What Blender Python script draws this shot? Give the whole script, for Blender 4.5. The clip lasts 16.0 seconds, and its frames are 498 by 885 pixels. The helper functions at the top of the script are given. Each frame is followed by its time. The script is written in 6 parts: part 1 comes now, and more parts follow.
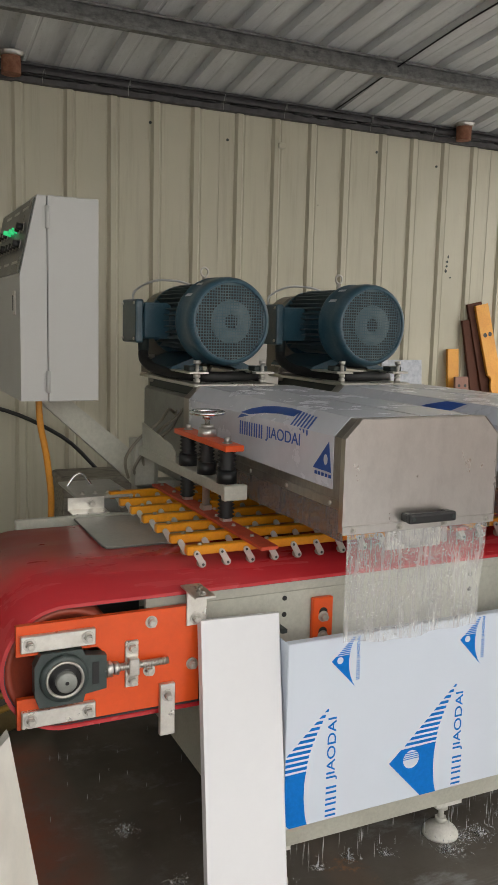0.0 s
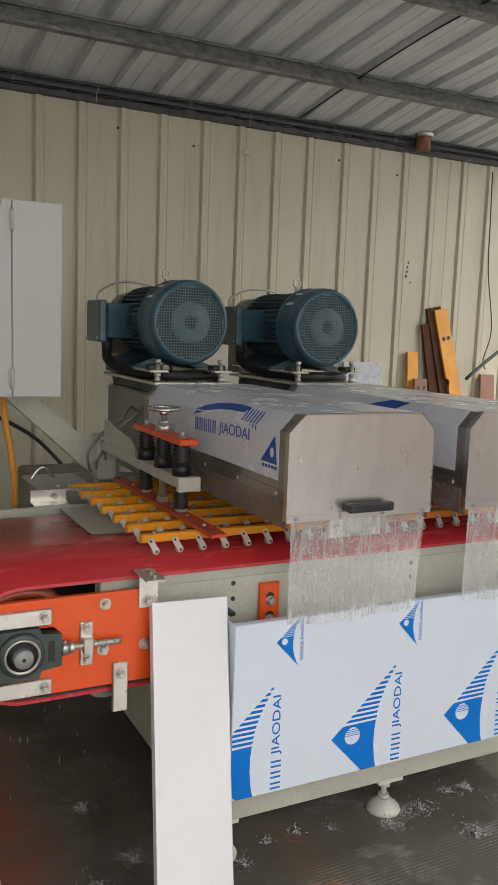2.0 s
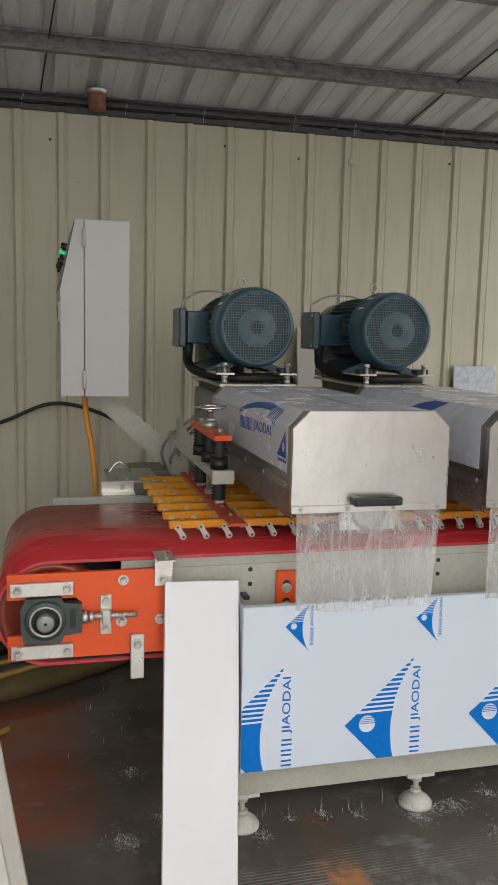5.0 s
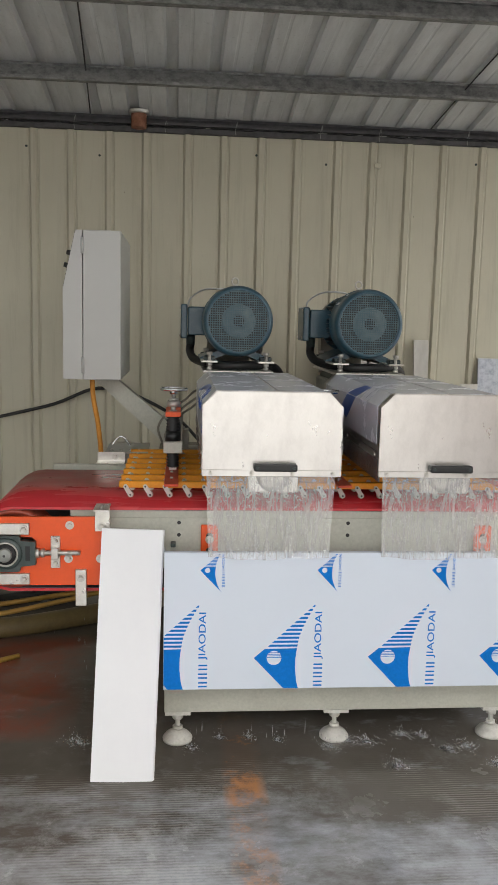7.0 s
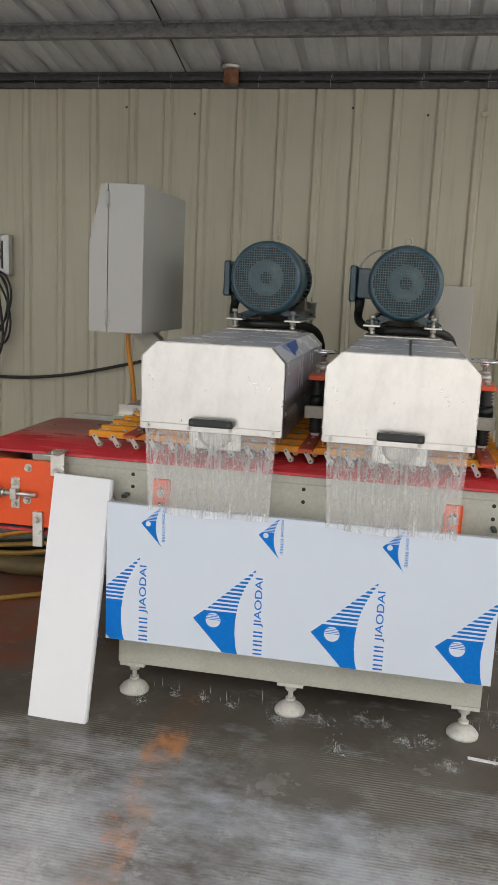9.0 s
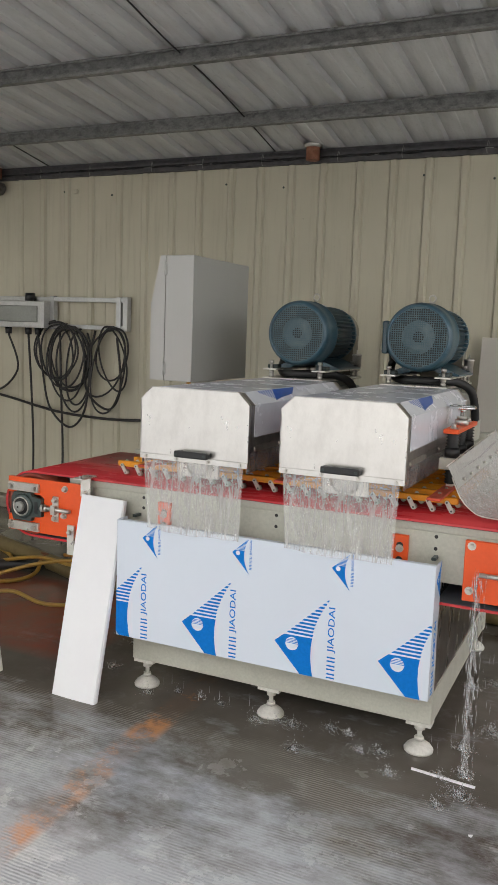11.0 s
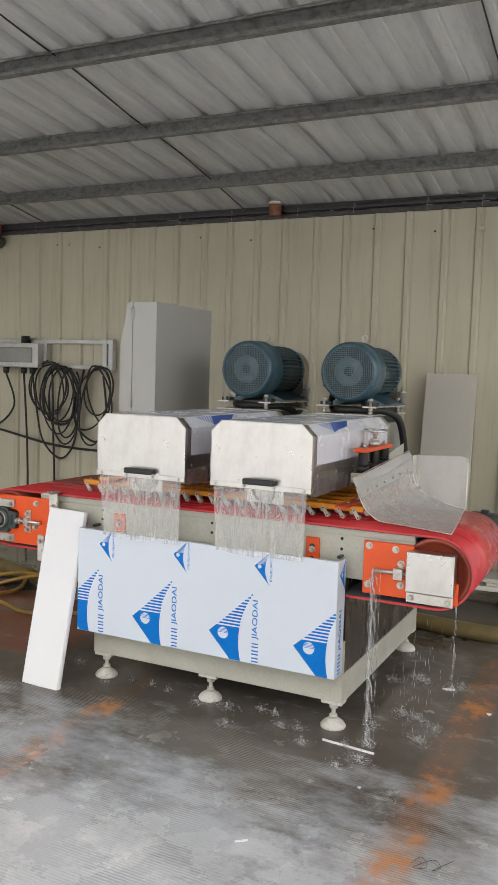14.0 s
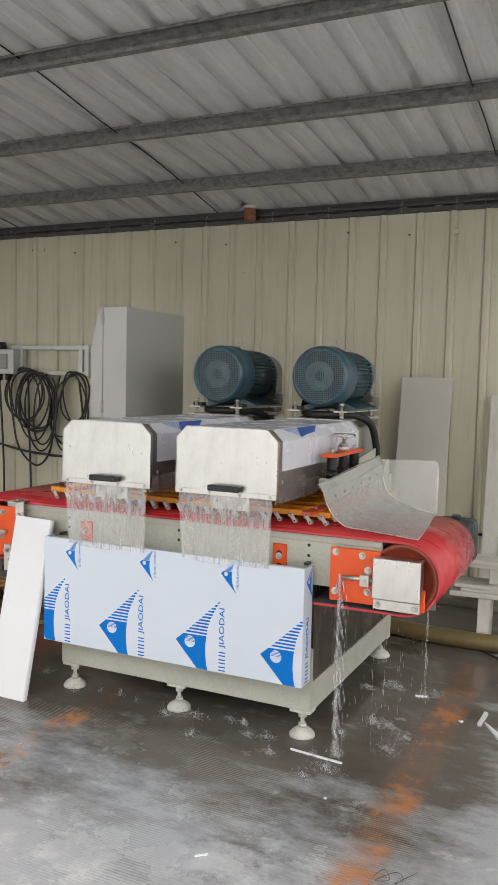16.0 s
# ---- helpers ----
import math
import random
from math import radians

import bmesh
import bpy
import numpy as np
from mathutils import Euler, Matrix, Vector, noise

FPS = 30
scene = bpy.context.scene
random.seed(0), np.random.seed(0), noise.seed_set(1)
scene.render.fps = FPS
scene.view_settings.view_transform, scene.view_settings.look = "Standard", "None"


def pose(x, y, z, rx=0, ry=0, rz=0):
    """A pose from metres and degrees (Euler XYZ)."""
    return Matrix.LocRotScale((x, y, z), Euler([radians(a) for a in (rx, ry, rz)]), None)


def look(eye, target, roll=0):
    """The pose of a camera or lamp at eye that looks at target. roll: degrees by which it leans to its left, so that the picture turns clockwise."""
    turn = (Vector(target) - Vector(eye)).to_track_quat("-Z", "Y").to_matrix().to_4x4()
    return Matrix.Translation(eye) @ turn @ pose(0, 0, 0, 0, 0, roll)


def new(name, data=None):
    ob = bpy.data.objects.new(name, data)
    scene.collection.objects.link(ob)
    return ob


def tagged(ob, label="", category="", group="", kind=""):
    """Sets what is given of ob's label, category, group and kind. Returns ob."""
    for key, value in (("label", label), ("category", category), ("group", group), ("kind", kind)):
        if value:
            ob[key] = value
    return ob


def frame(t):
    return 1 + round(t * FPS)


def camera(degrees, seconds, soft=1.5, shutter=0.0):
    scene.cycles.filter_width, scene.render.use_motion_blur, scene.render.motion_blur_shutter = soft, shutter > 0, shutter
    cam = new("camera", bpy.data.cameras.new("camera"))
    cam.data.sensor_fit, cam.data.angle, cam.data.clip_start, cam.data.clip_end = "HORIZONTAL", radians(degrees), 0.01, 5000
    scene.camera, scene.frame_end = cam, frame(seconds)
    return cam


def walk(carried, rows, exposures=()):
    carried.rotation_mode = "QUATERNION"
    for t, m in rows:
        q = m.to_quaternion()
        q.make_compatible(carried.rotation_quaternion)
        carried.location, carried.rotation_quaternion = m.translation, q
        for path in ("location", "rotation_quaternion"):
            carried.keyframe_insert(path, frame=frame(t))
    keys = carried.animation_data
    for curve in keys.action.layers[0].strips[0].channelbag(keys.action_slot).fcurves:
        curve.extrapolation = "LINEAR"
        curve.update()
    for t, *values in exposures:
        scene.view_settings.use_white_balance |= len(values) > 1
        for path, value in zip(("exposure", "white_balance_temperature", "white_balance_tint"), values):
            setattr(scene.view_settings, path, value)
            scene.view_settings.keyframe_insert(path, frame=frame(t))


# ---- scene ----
cam = camera(33.6, 16.0, soft=0.75)
METRES, EYE, TILT, LEAN, TURN = 4.4, 1.57, 0.0, 0.0, -25.0
ROWS = [
    (0.0, 0.0, 0.0, 0.0, 0.21, -8.06, -1.45),
    (0.2, -0.0001, -0.0116, -0.0028, 0.17, -8.06, -1.38),
    (0.5, -0.0103, -0.0262, -0.0013, -1.2, -8.31, -1.6),
    (1.0, -0.0078, -0.0339, -0.0001, -2.18, -8.11, -1.84),
    (1.5, 0.0098, -0.0302, -0.0003, -1.88, -7.92, -2.01),
    (2.0, 0.0145, -0.0306, -0.0006, -1.51, -7.85, -2.08),
    (2.5, 0.0157, -0.0316, -0.001, -1.47, -7.83, -2.09),
    (3.0, 0.0192, -0.0331, -0.0009, -1.45, -7.76, -1.75),
    (3.5, 0.0242, -0.0342, -0.001, 0.35, -7.96, -1.71),
    (4.0, 0.0503, -0.0409, -0.0008, 3.29, -7.7, -1.52),
    (4.2, 0.0607, -0.0451, 0.0003, 4.55, -7.7, -1.59),
    (6.3, 0.2457, -0.1042, -0.0062, 18.26, -7.75, -1.12),
    (6.5, 0.2618, -0.1162, 0.0002, 18.35, -8.14, -1.5),
    (7.0, 0.3021, -0.1217, 0.0014, 20.24, -8.24, -1.38),
    (7.5, 0.3679, -0.1011, -0.0013, 22.61, -8.48, -1.7),
    (8.0, 0.4111, -0.069, -0.0055, 25.97, -9.52, -2.4),
    (8.5, 0.4362, -0.0283, -0.007, 30.17, -10.36, -2.55),
    (9.0, 0.4824, -0.0009, -0.0083, 36.1, -10.6, -2.52),
    (9.2, 0.5063, 0.0069, -0.0029, 38.12, -10.48, -2.07),
    (11.3, 0.7116, 0.0353, 0.0017, 50.18, -7.33, -2.14),
    (11.5, 0.7239, 0.0263, 0.0025, 49.38, -7.32, -2.05),
    (12.0, 0.7552, -0.0007, 0.0027, 47.82, -6.85, -1.64),
    (12.5, 0.7793, -0.0034, 0.0021, 47.41, -5.77, -1.47),
    (13.0, 0.8089, 0.011, 0.0008, 49.4, -4.92, -1.51),
    (13.5, 0.8307, 0.0196, -0.004, 50.68, -4.7, -1.68),
    (14.0, 0.8413, 0.0226, -0.0051, 50.98, -4.67, -1.76),
    (14.5, 0.846, 0.0241, -0.005, 50.98, -4.6, -1.84),
    (15.0, 0.8516, 0.0315, -0.0045, 50.92, -4.5, -1.89),
    (15.5, 0.8555, 0.0359, -0.0045, 50.4, -4.05, -1.6),
    (16.0, 0.8486, 0.0476, -0.0047, 50.25, -4.29, -1.41),
]
walk(cam, [(t, pose(0, 0, EYE, TILT, LEAN, TURN) @ pose(METRES * x, METRES * y, METRES * z, 90 + pitch, roll, yaw)) for t, x, y, z, yaw, pitch, roll in ROWS],
     exposures=[(0.0, 1.25, 7050, 10), (4.0, 1.19, 6900, 10), (7.5, 1.28, 6850, 10), (8.7, 1.21, 6850, 10), (11.5, 1.34, 6850, 10), (16.0, 1.42, 6850, 10)])

# ---- world, sun, exposure ----
world = bpy.data.worlds.new("overcast_sky")
scene.world = world
world.use_nodes = True
wn, wl = world.node_tree.nodes, world.node_tree.links
sky = wn.new("ShaderNodeTexSky")
sky.sky_type, sky.sun_disc = "NISHITA", False
sky.sun_elevation, sky.sun_rotation = radians(48), radians(150)
sky.air_density, sky.dust_density = 1.0, 3.0
grey = wn.new("ShaderNodeHueSaturation")
grey.inputs["Saturation"].default_value = 0.25
wl.new(sky.outputs[0], grey.inputs["Color"])
wl.new(grey.outputs[0], wn["Background"].inputs["Color"])
wn["Background"].inputs["Strength"].default_value = 0.15
sun_data = bpy.data.lights.new("sun", "SUN")
sun_data.energy, sun_data.angle, sun_data.color = 1.0, radians(25), (1.0, 0.97, 0.92)
sun = new("sun", sun_data)
sun.matrix_world = look((3, -6, 8), (0.6, -1.0, 0))

# ---- materials ----
MATS = {}


def nodes_of(name):
    m = bpy.data.materials.new(name)
    m.use_nodes = True
    MATS[name] = m
    nt = m.node_tree
    return m, nt.nodes, nt.links, nt.nodes["Principled BSDF"]


def ramp(n, l, src, a, b, ca, cb):
    r = n.new("ShaderNodeValToRGB")
    r.color_ramp.elements[0].position, r.color_ramp.elements[1].position = a, b
    r.color_ramp.elements[0].color, r.color_ramp.elements[1].color = (*ca, 1), (*cb, 1)
    l.new(src, r.inputs[0])
    return r.outputs[0]


def noise_tex(n, l, vec, scale, detail=4, rough=0.6):
    t = n.new("ShaderNodeTexNoise")
    t.inputs["Scale"].default_value, t.inputs["Detail"].default_value, t.inputs["Roughness"].default_value = scale, detail, rough
    l.new(vec, t.inputs["Vector"])
    return t.outputs["Fac"]


def mix_col(n, l, fac, a, b, mode="MIX"):
    x = n.new("ShaderNodeMix")
    x.data_type, x.blend_type = "RGBA", mode
    for sock, v in ((x.inputs[0], fac), (x.inputs[6], a), (x.inputs[7], b)):
        if isinstance(v, bpy.types.NodeSocket):
            l.new(v, sock)
        else:
            sock.default_value = v if isinstance(v, (int, float)) else (*v, 1)
    return x.outputs[2]


def maths(n, l, op, a, b=0.0, clamp=False):
    x = n.new("ShaderNodeMath")
    x.operation, x.use_clamp = op, clamp
    for sock, v in zip(x.inputs, (a, b)):
        if isinstance(v, bpy.types.NodeSocket):
            l.new(v, sock)
        else:
            sock.default_value = v
    return x.outputs[0]


def bump(n, l, bs, h, strength, dist):
    b = n.new("ShaderNodeBump")
    b.inputs["Strength"].default_value, b.inputs["Distance"].default_value = strength, dist
    l.new(h, b.inputs["Height"])
    l.new(b.outputs[0], bs.inputs["Normal"])


def coords(n, l, stretch=(1, 1, 1), world_space=False):
    if world_space:
        src = n.new("ShaderNodeNewGeometry").outputs["Position"]
    else:
        src = n.new("ShaderNodeTexCoord").outputs["Object"]
    mp = n.new("ShaderNodeMapping")
    mp.inputs["Scale"].default_value = stretch
    l.new(src, mp.inputs["Vector"])
    return mp.outputs[0]


def surface(name, col, dirt, rough=0.5, metal=0.0, amount=0.5, scale=6.0, fine=90.0, bumps=0.15, stretch=(1, 1, 1), spread=0.12, coat=0.0, grain=0.14):
    """Paint, metal, plastic or stone: a base colour, dirt in large patches, fine grain, uneven gloss and light relief."""
    m, n, l, bs = nodes_of(name)
    v = coords(n, l, stretch)
    big, small = noise_tex(n, l, v, scale, 5, 0.65), noise_tex(n, l, v, fine, 3)
    patch = ramp(n, l, big, 0.45, 0.75, (0, 0, 0), (amount, amount, amount))
    c = mix_col(n, l, patch, col, dirt)
    g = 1.0 - grain
    speck = ramp(n, l, small, 0.3, 0.7, (g, g, g), (1.0, 1.0, 1.0))
    c = mix_col(n, l, 1.0, c, speck, "MULTIPLY")
    l.new(c, bs.inputs["Base Color"])
    r = maths(n, l, "ADD", maths(n, l, "MULTIPLY", big, 2 * spread), rough - spread, True)
    l.new(r, bs.inputs["Roughness"])
    bs.inputs["Metallic"].default_value = metal
    bs.inputs["Coat Weight"].default_value = coat
    bump(n, l, bs, small, bumps, 0.002)
    return m


surface("rail_paint", (0.50, 0.50, 0.43), (0.36, 0.35, 0.29), 0.45, amount=0.5, scale=5)
surface("cabinet_paint", (0.46, 0.465, 0.445), (0.40, 0.405, 0.385), 0.42, amount=0.3, scale=3, fine=300, bumps=0.04, grain=0.03)
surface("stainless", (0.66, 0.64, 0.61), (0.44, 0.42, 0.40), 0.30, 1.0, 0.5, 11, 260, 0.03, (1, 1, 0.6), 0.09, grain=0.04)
# hood flanks: same stainless with shade put into its colour, and heavier smears
surface("stainless_shaded", (0.46, 0.43, 0.40), (0.26, 0.24, 0.24), 0.32, 0.9, 0.8, 9, 120, 0.10, (1, 1, 0.4), 0.12)
surface("film_white", (0.70, 0.72, 0.78), (0.58, 0.60, 0.67), 0.26, 0.0, 0.6, 7, 30, 0.25, spread=0.10, grain=0.04)
surface("panel_film", (0.64, 0.705, 0.79), (0.60, 0.665, 0.755), 0.24, 0.0, 0.4, 2, 14, 0.10, spread=0.06, grain=0.01)
surface("print_blue", (0.0, 0.178, 0.60), (0.0, 0.188, 0.62), 0.55, amount=0.5, scale=8)
bpy.data.materials["print_blue"].node_tree.nodes["Principled BSDF"].inputs["Specular IOR Level"].default_value = 0.12
surface("hood_print_blue", (0.010, 0.085, 0.40), (0.02, 0.10, 0.44), 0.35, amount=0.5, scale=8)
surface("orange_paint", (0.80, 0.095, 0.014), (0.66, 0.075, 0.014), 0.36, amount=0.5, scale=9, grain=0.05)
surface("red_orange_paint", (0.62, 0.075, 0.03), (0.42, 0.05, 0.03), 0.45, amount=0.6, scale=12)
surface("yellow_paint", (0.82, 0.33, 0.008), (0.62, 0.22, 0.01), 0.45, amount=0.7, scale=15)
surface("motor_paint", (0.025, 0.085, 0.122), (0.10, 0.16, 0.19), 0.34, amount=0.65, scale=10, fine=160, bumps=0.14, coat=0.35, grain=0.2)
surface("motor_face", (0.050, 0.105, 0.130), (0.15, 0.20, 0.21), 0.42, amount=0.8, scale=14, fine=200)
surface("motor_fin", (0.075, 0.12, 0.135), (0.16, 0.19, 0.19), 0.5, amount=0.8, scale=12, fine=200, bumps=0.1)
surface("dark_iron", (0.035, 0.05, 0.05), (0.06, 0.07, 0.065), 0.45, 0.2, 0.6, 14)
surface("bearing_paint", (0.045, 0.065, 0.062), (0.08, 0.09, 0.085), 0.4, 0.1, 0.6, 20)
surface("black_rubber", (0.012, 0.012, 0.013), (0.03, 0.03, 0.03), 0.5, amount=0.5, scale=20)
surface("black_plastic", (0.012, 0.013, 0.014), (0.02, 0.02, 0.02), 0.38, amount=0.5, scale=20)
surface("zinc", (0.62, 0.60, 0.56), (0.42, 0.39, 0.33), 0.34, 0.8, 0.6, 30, 200)
surface("chrome", (0.78, 0.78, 0.78), (0.6, 0.6, 0.6), 0.12, 1.0, 0.3, 30, 200, 0.02, spread=0.04)
surface("plate_steel", (0.70, 0.68, 0.63), (0.50, 0.47, 0.41), 0.30, 0.75, 0.6, 18, 150, 0.08, grain=0.08)
# near-black tone that carries the shade inside the frame
surface("inner_shade", (0.035, 0.033, 0.030), (0.07, 0.065, 0.058), 0.30, 0.1, 0.7, 9, 90)
# wet streaked end sheet, its shade put into the dark colour as well
surface("wet_shaded_sheet", (0.10, 0.088, 0.078), (0.03, 0.026, 0.023), 0.28, 0.1, 1.0, 7, 90, 0.1, (1, 1, 0.3))
surface("dull_taupe", (0.27, 0.25, 0.20), (0.18, 0.165, 0.135), 0.45, 0.1, 0.6, 9, 120)
surface("feed_steel", (0.40, 0.40, 0.36), (0.31, 0.31, 0.28), 0.34, 0.0, 0.6, 8, 100)
surface("grey_steel", (0.30, 0.31, 0.29), (0.20, 0.21, 0.19), 0.42, 0.3, 0.6, 8, 100)
surface("drum_red", (0.30, 0.055, 0.03), (0.20, 0.045, 0.03), 0.4, 0.0, 0.7, 12, 100)
surface("galvanised", (0.25, 0.25, 0.24), (0.085, 0.087, 0.085), 0.45, 0.3, 1.0, 30, 70, 0.5, (0.6, 1, 1), grain=0.35)
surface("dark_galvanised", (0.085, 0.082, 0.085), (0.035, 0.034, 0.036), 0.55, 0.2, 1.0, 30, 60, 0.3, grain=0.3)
surface("rust", (0.22, 0.085, 0.045), (0.42, 0.22, 0.14), 0.8, 0.0, 0.7, 25, 120, 0.5)
surface("white_slab", (0.77, 0.78, 0.80), (0.71, 0.72, 0.75), 0.3, 0.0, 0.5, 4, 40, 0.03, spread=0.06, grain=0.01)
surface("slab_edge", (0.66, 0.66, 0.63), (0.55, 0.54, 0.50), 0.7, 0.0, 0.6, 25, 200, 0.3)
surface("bench_wood", (0.62, 0.60, 0.55), (0.42, 0.39, 0.33), 0.7, 0.0, 0.7, 10, 80, 0.3, (1, 1, 0.3))
surface("grey_board", (0.53, 0.505, 0.455), (0.49, 0.465, 0.415), 0.6, 0.0, 0.5, 3, 40, 0.03, grain=0.03)
surface("foot_white", (0.66, 0.65, 0.60), (0.46, 0.44, 0.38), 0.5, 0.0, 0.7, 25, 120)
surface("orange_board", (0.80, 0.36, 0.04), (0.60, 0.20, 0.03), 0.5, 0.0, 0.6, 8, 90)
surface("brown_board", (0.095, 0.030, 0.015), (0.06, 0.02, 0.012), 0.85, 0.0, 0.6, 8, 90)
surface("salmon_board", (0.27, 0.125, 0.085), (0.21, 0.095, 0.065), 0.55, 0.0, 0.6, 8, 90)
surface("marble", (0.50, 0.53, 0.58), (0.22, 0.25, 0.32), 0.35, 0.0, 0.9, 26, 60, 0.05)
surface("hose_orange", (0.72, 0.30, 0.03), (0.5, 0.2, 0.03), 0.45, amount=0.5, scale=15)
surface("hose_yellow", (0.38, 0.22, 0.035), (0.20, 0.12, 0.04), 0.5, amount=0.6, scale=15)
surface("hose_ochre", (0.17, 0.125, 0.05), (0.10, 0.075, 0.04), 0.5, amount=0.6, scale=15)
surface("cable_black", (0.016, 0.016, 0.016), (0.05, 0.045, 0.04), 0.5, amount=0.6, scale=30)
surface("conduit_white", (0.55, 0.56, 0.55), (0.36, 0.37, 0.36), 0.35, 0.3, 0.6, 10)
surface("panel_dark", (0.045, 0.05, 0.045), (0.06, 0.06, 0.055), 0.3, amount=0.3)
surface("foam", (0.27, 0.245, 0.20), (0.11, 0.095, 0.075), 0.9, 0.0, 0.9, 40, 150, 0.6, (0.3, 1, 1.6))
surface("label_white", (0.62, 0.66, 0.68), (0.5, 0.54, 0.56), 0.4)
# warm tone of the unseen wall added for the hood covers' reflections
surface("reflection_wall", (0.62, 0.50, 0.43), (0.48, 0.40, 0.35), 0.85, 0.0, 0.7, 2, 60, 0.3)
surface("arm_plate", (0.62, 0.60, 0.56), (0.50, 0.48, 0.44), 0.4, 0.2, 0.5, 30, 150)
surface("roller_tan", (0.40, 0.36, 0.30), (0.28, 0.24, 0.20), 0.5, 0.0, 0.5, 30, 150)
surface("tile_edge", (0.10, 0.105, 0.095), (0.16, 0.16, 0.145), 0.4, 0.0, 0.5, 30, 150)
surface("belt_edge", (0.05, 0.055, 0.065), (0.08, 0.08, 0.09), 0.5)


def make_belt_mat():
    m, n, l, bs = nodes_of("belt_red")
    v = coords(n, l, (0.35, 1, 1))
    big, small = noise_tex(n, l, v, 5, 5), noise_tex(n, l, coords(n, l), 140, 3)
    c = mix_col(n, l, ramp(n, l, big, 0.40, 0.75, (0, 0, 0), (1, 1, 1)), (0.50, 0.026, 0.034), (0.60, 0.060, 0.062))
    l.new(c, bs.inputs["Base Color"])
    l.new(ramp(n, l, big, 0.3, 0.75, (0.15, 0.15, 0.15), (0.46, 0.46, 0.46)), bs.inputs["Roughness"])
    bs.inputs["Specular IOR Level"].default_value = 0.5
    bump(n, l, bs, maths(n, l, "ADD", big, maths(n, l, "MULTIPLY", small, 0.15)), 0.22, 0.01)


make_belt_mat()


def make_wall_mat():
    """Cream painted sheet steel, with rain streaks and grime that run down it."""
    m, n, l, bs = nodes_of("wall_paint")
    v = coords(n, l, (1, 1, 1), True)
    big = noise_tex(n, l, v, 0.9, 4)
    streak = noise_tex(n, l, coords(n, l, (9, 9, 0.5), True), 2.2, 6, 0.7)
    fine = noise_tex(n, l, v, 60, 3)
    c = mix_col(n, l, ramp(n, l, big, 0.35, 0.7, (0, 0, 0), (1, 1, 1)), (0.535, 0.505, 0.39), (0.455, 0.43, 0.33))
    c = mix_col(n, l, ramp(n, l, streak, 0.52, 0.78, (0, 0, 0), (0.5, 0.5, 0.5)), c, (0.33, 0.30, 0.22))
    c = mix_col(n, l, ramp(n, l, fine, 0.66, 0.80, (0, 0, 0), (0.25, 0.25, 0.25)), c, (0.28, 0.25, 0.19))
    l.new(c, bs.inputs["Base Color"])
    l.new(ramp(n, l, streak, 0.3, 0.8, (0.35, 0.35, 0.35), (0.6, 0.6, 0.6)), bs.inputs["Roughness"])
    bump(n, l, bs, noise_tex(n, l, coords(n, l, (2, 2, 0.8), True), 3, 3), 0.2, 0.02)


make_wall_mat()


def make_roof_mat():
    m, n, l, bs = nodes_of("roof_sheet")
    v = coords(n, l, (1, 0.12, 1), True)
    big, small = noise_tex(n, l, v, 9.0, 6, 0.7), noise_tex(n, l, coords(n, l, (1, 1, 1), True), 45, 3)
    c = mix_col(n, l, ramp(n, l, big, 0.35, 0.72, (0, 0, 0), (1, 1, 1)), (0.655, 0.67, 0.665), (0.49, 0.50, 0.49))
    c = mix_col(n, l, ramp(n, l, small, 0.6, 0.8, (0, 0, 0), (0.35, 0.35, 0.35)), c, (0.2, 0.2, 0.2))
    l.new(c, bs.inputs["Base Color"])
    bs.inputs["Metallic"].default_value = 0.15
    l.new(ramp(n, l, big, 0.3, 0.7, (0.42, 0.42, 0.42), (0.6, 0.6, 0.6)), bs.inputs["Roughness"])
    bump(n, l, bs, big, 0.2, 0.02)


make_roof_mat()


def band(n, l, axis_out, centre, half, soft):
    d = maths(n, l, "ABSOLUTE", maths(n, l, "SUBTRACT", axis_out, centre))
    return maths(n, l, "DIVIDE", maths(n, l, "SUBTRACT", half, d), soft, True)


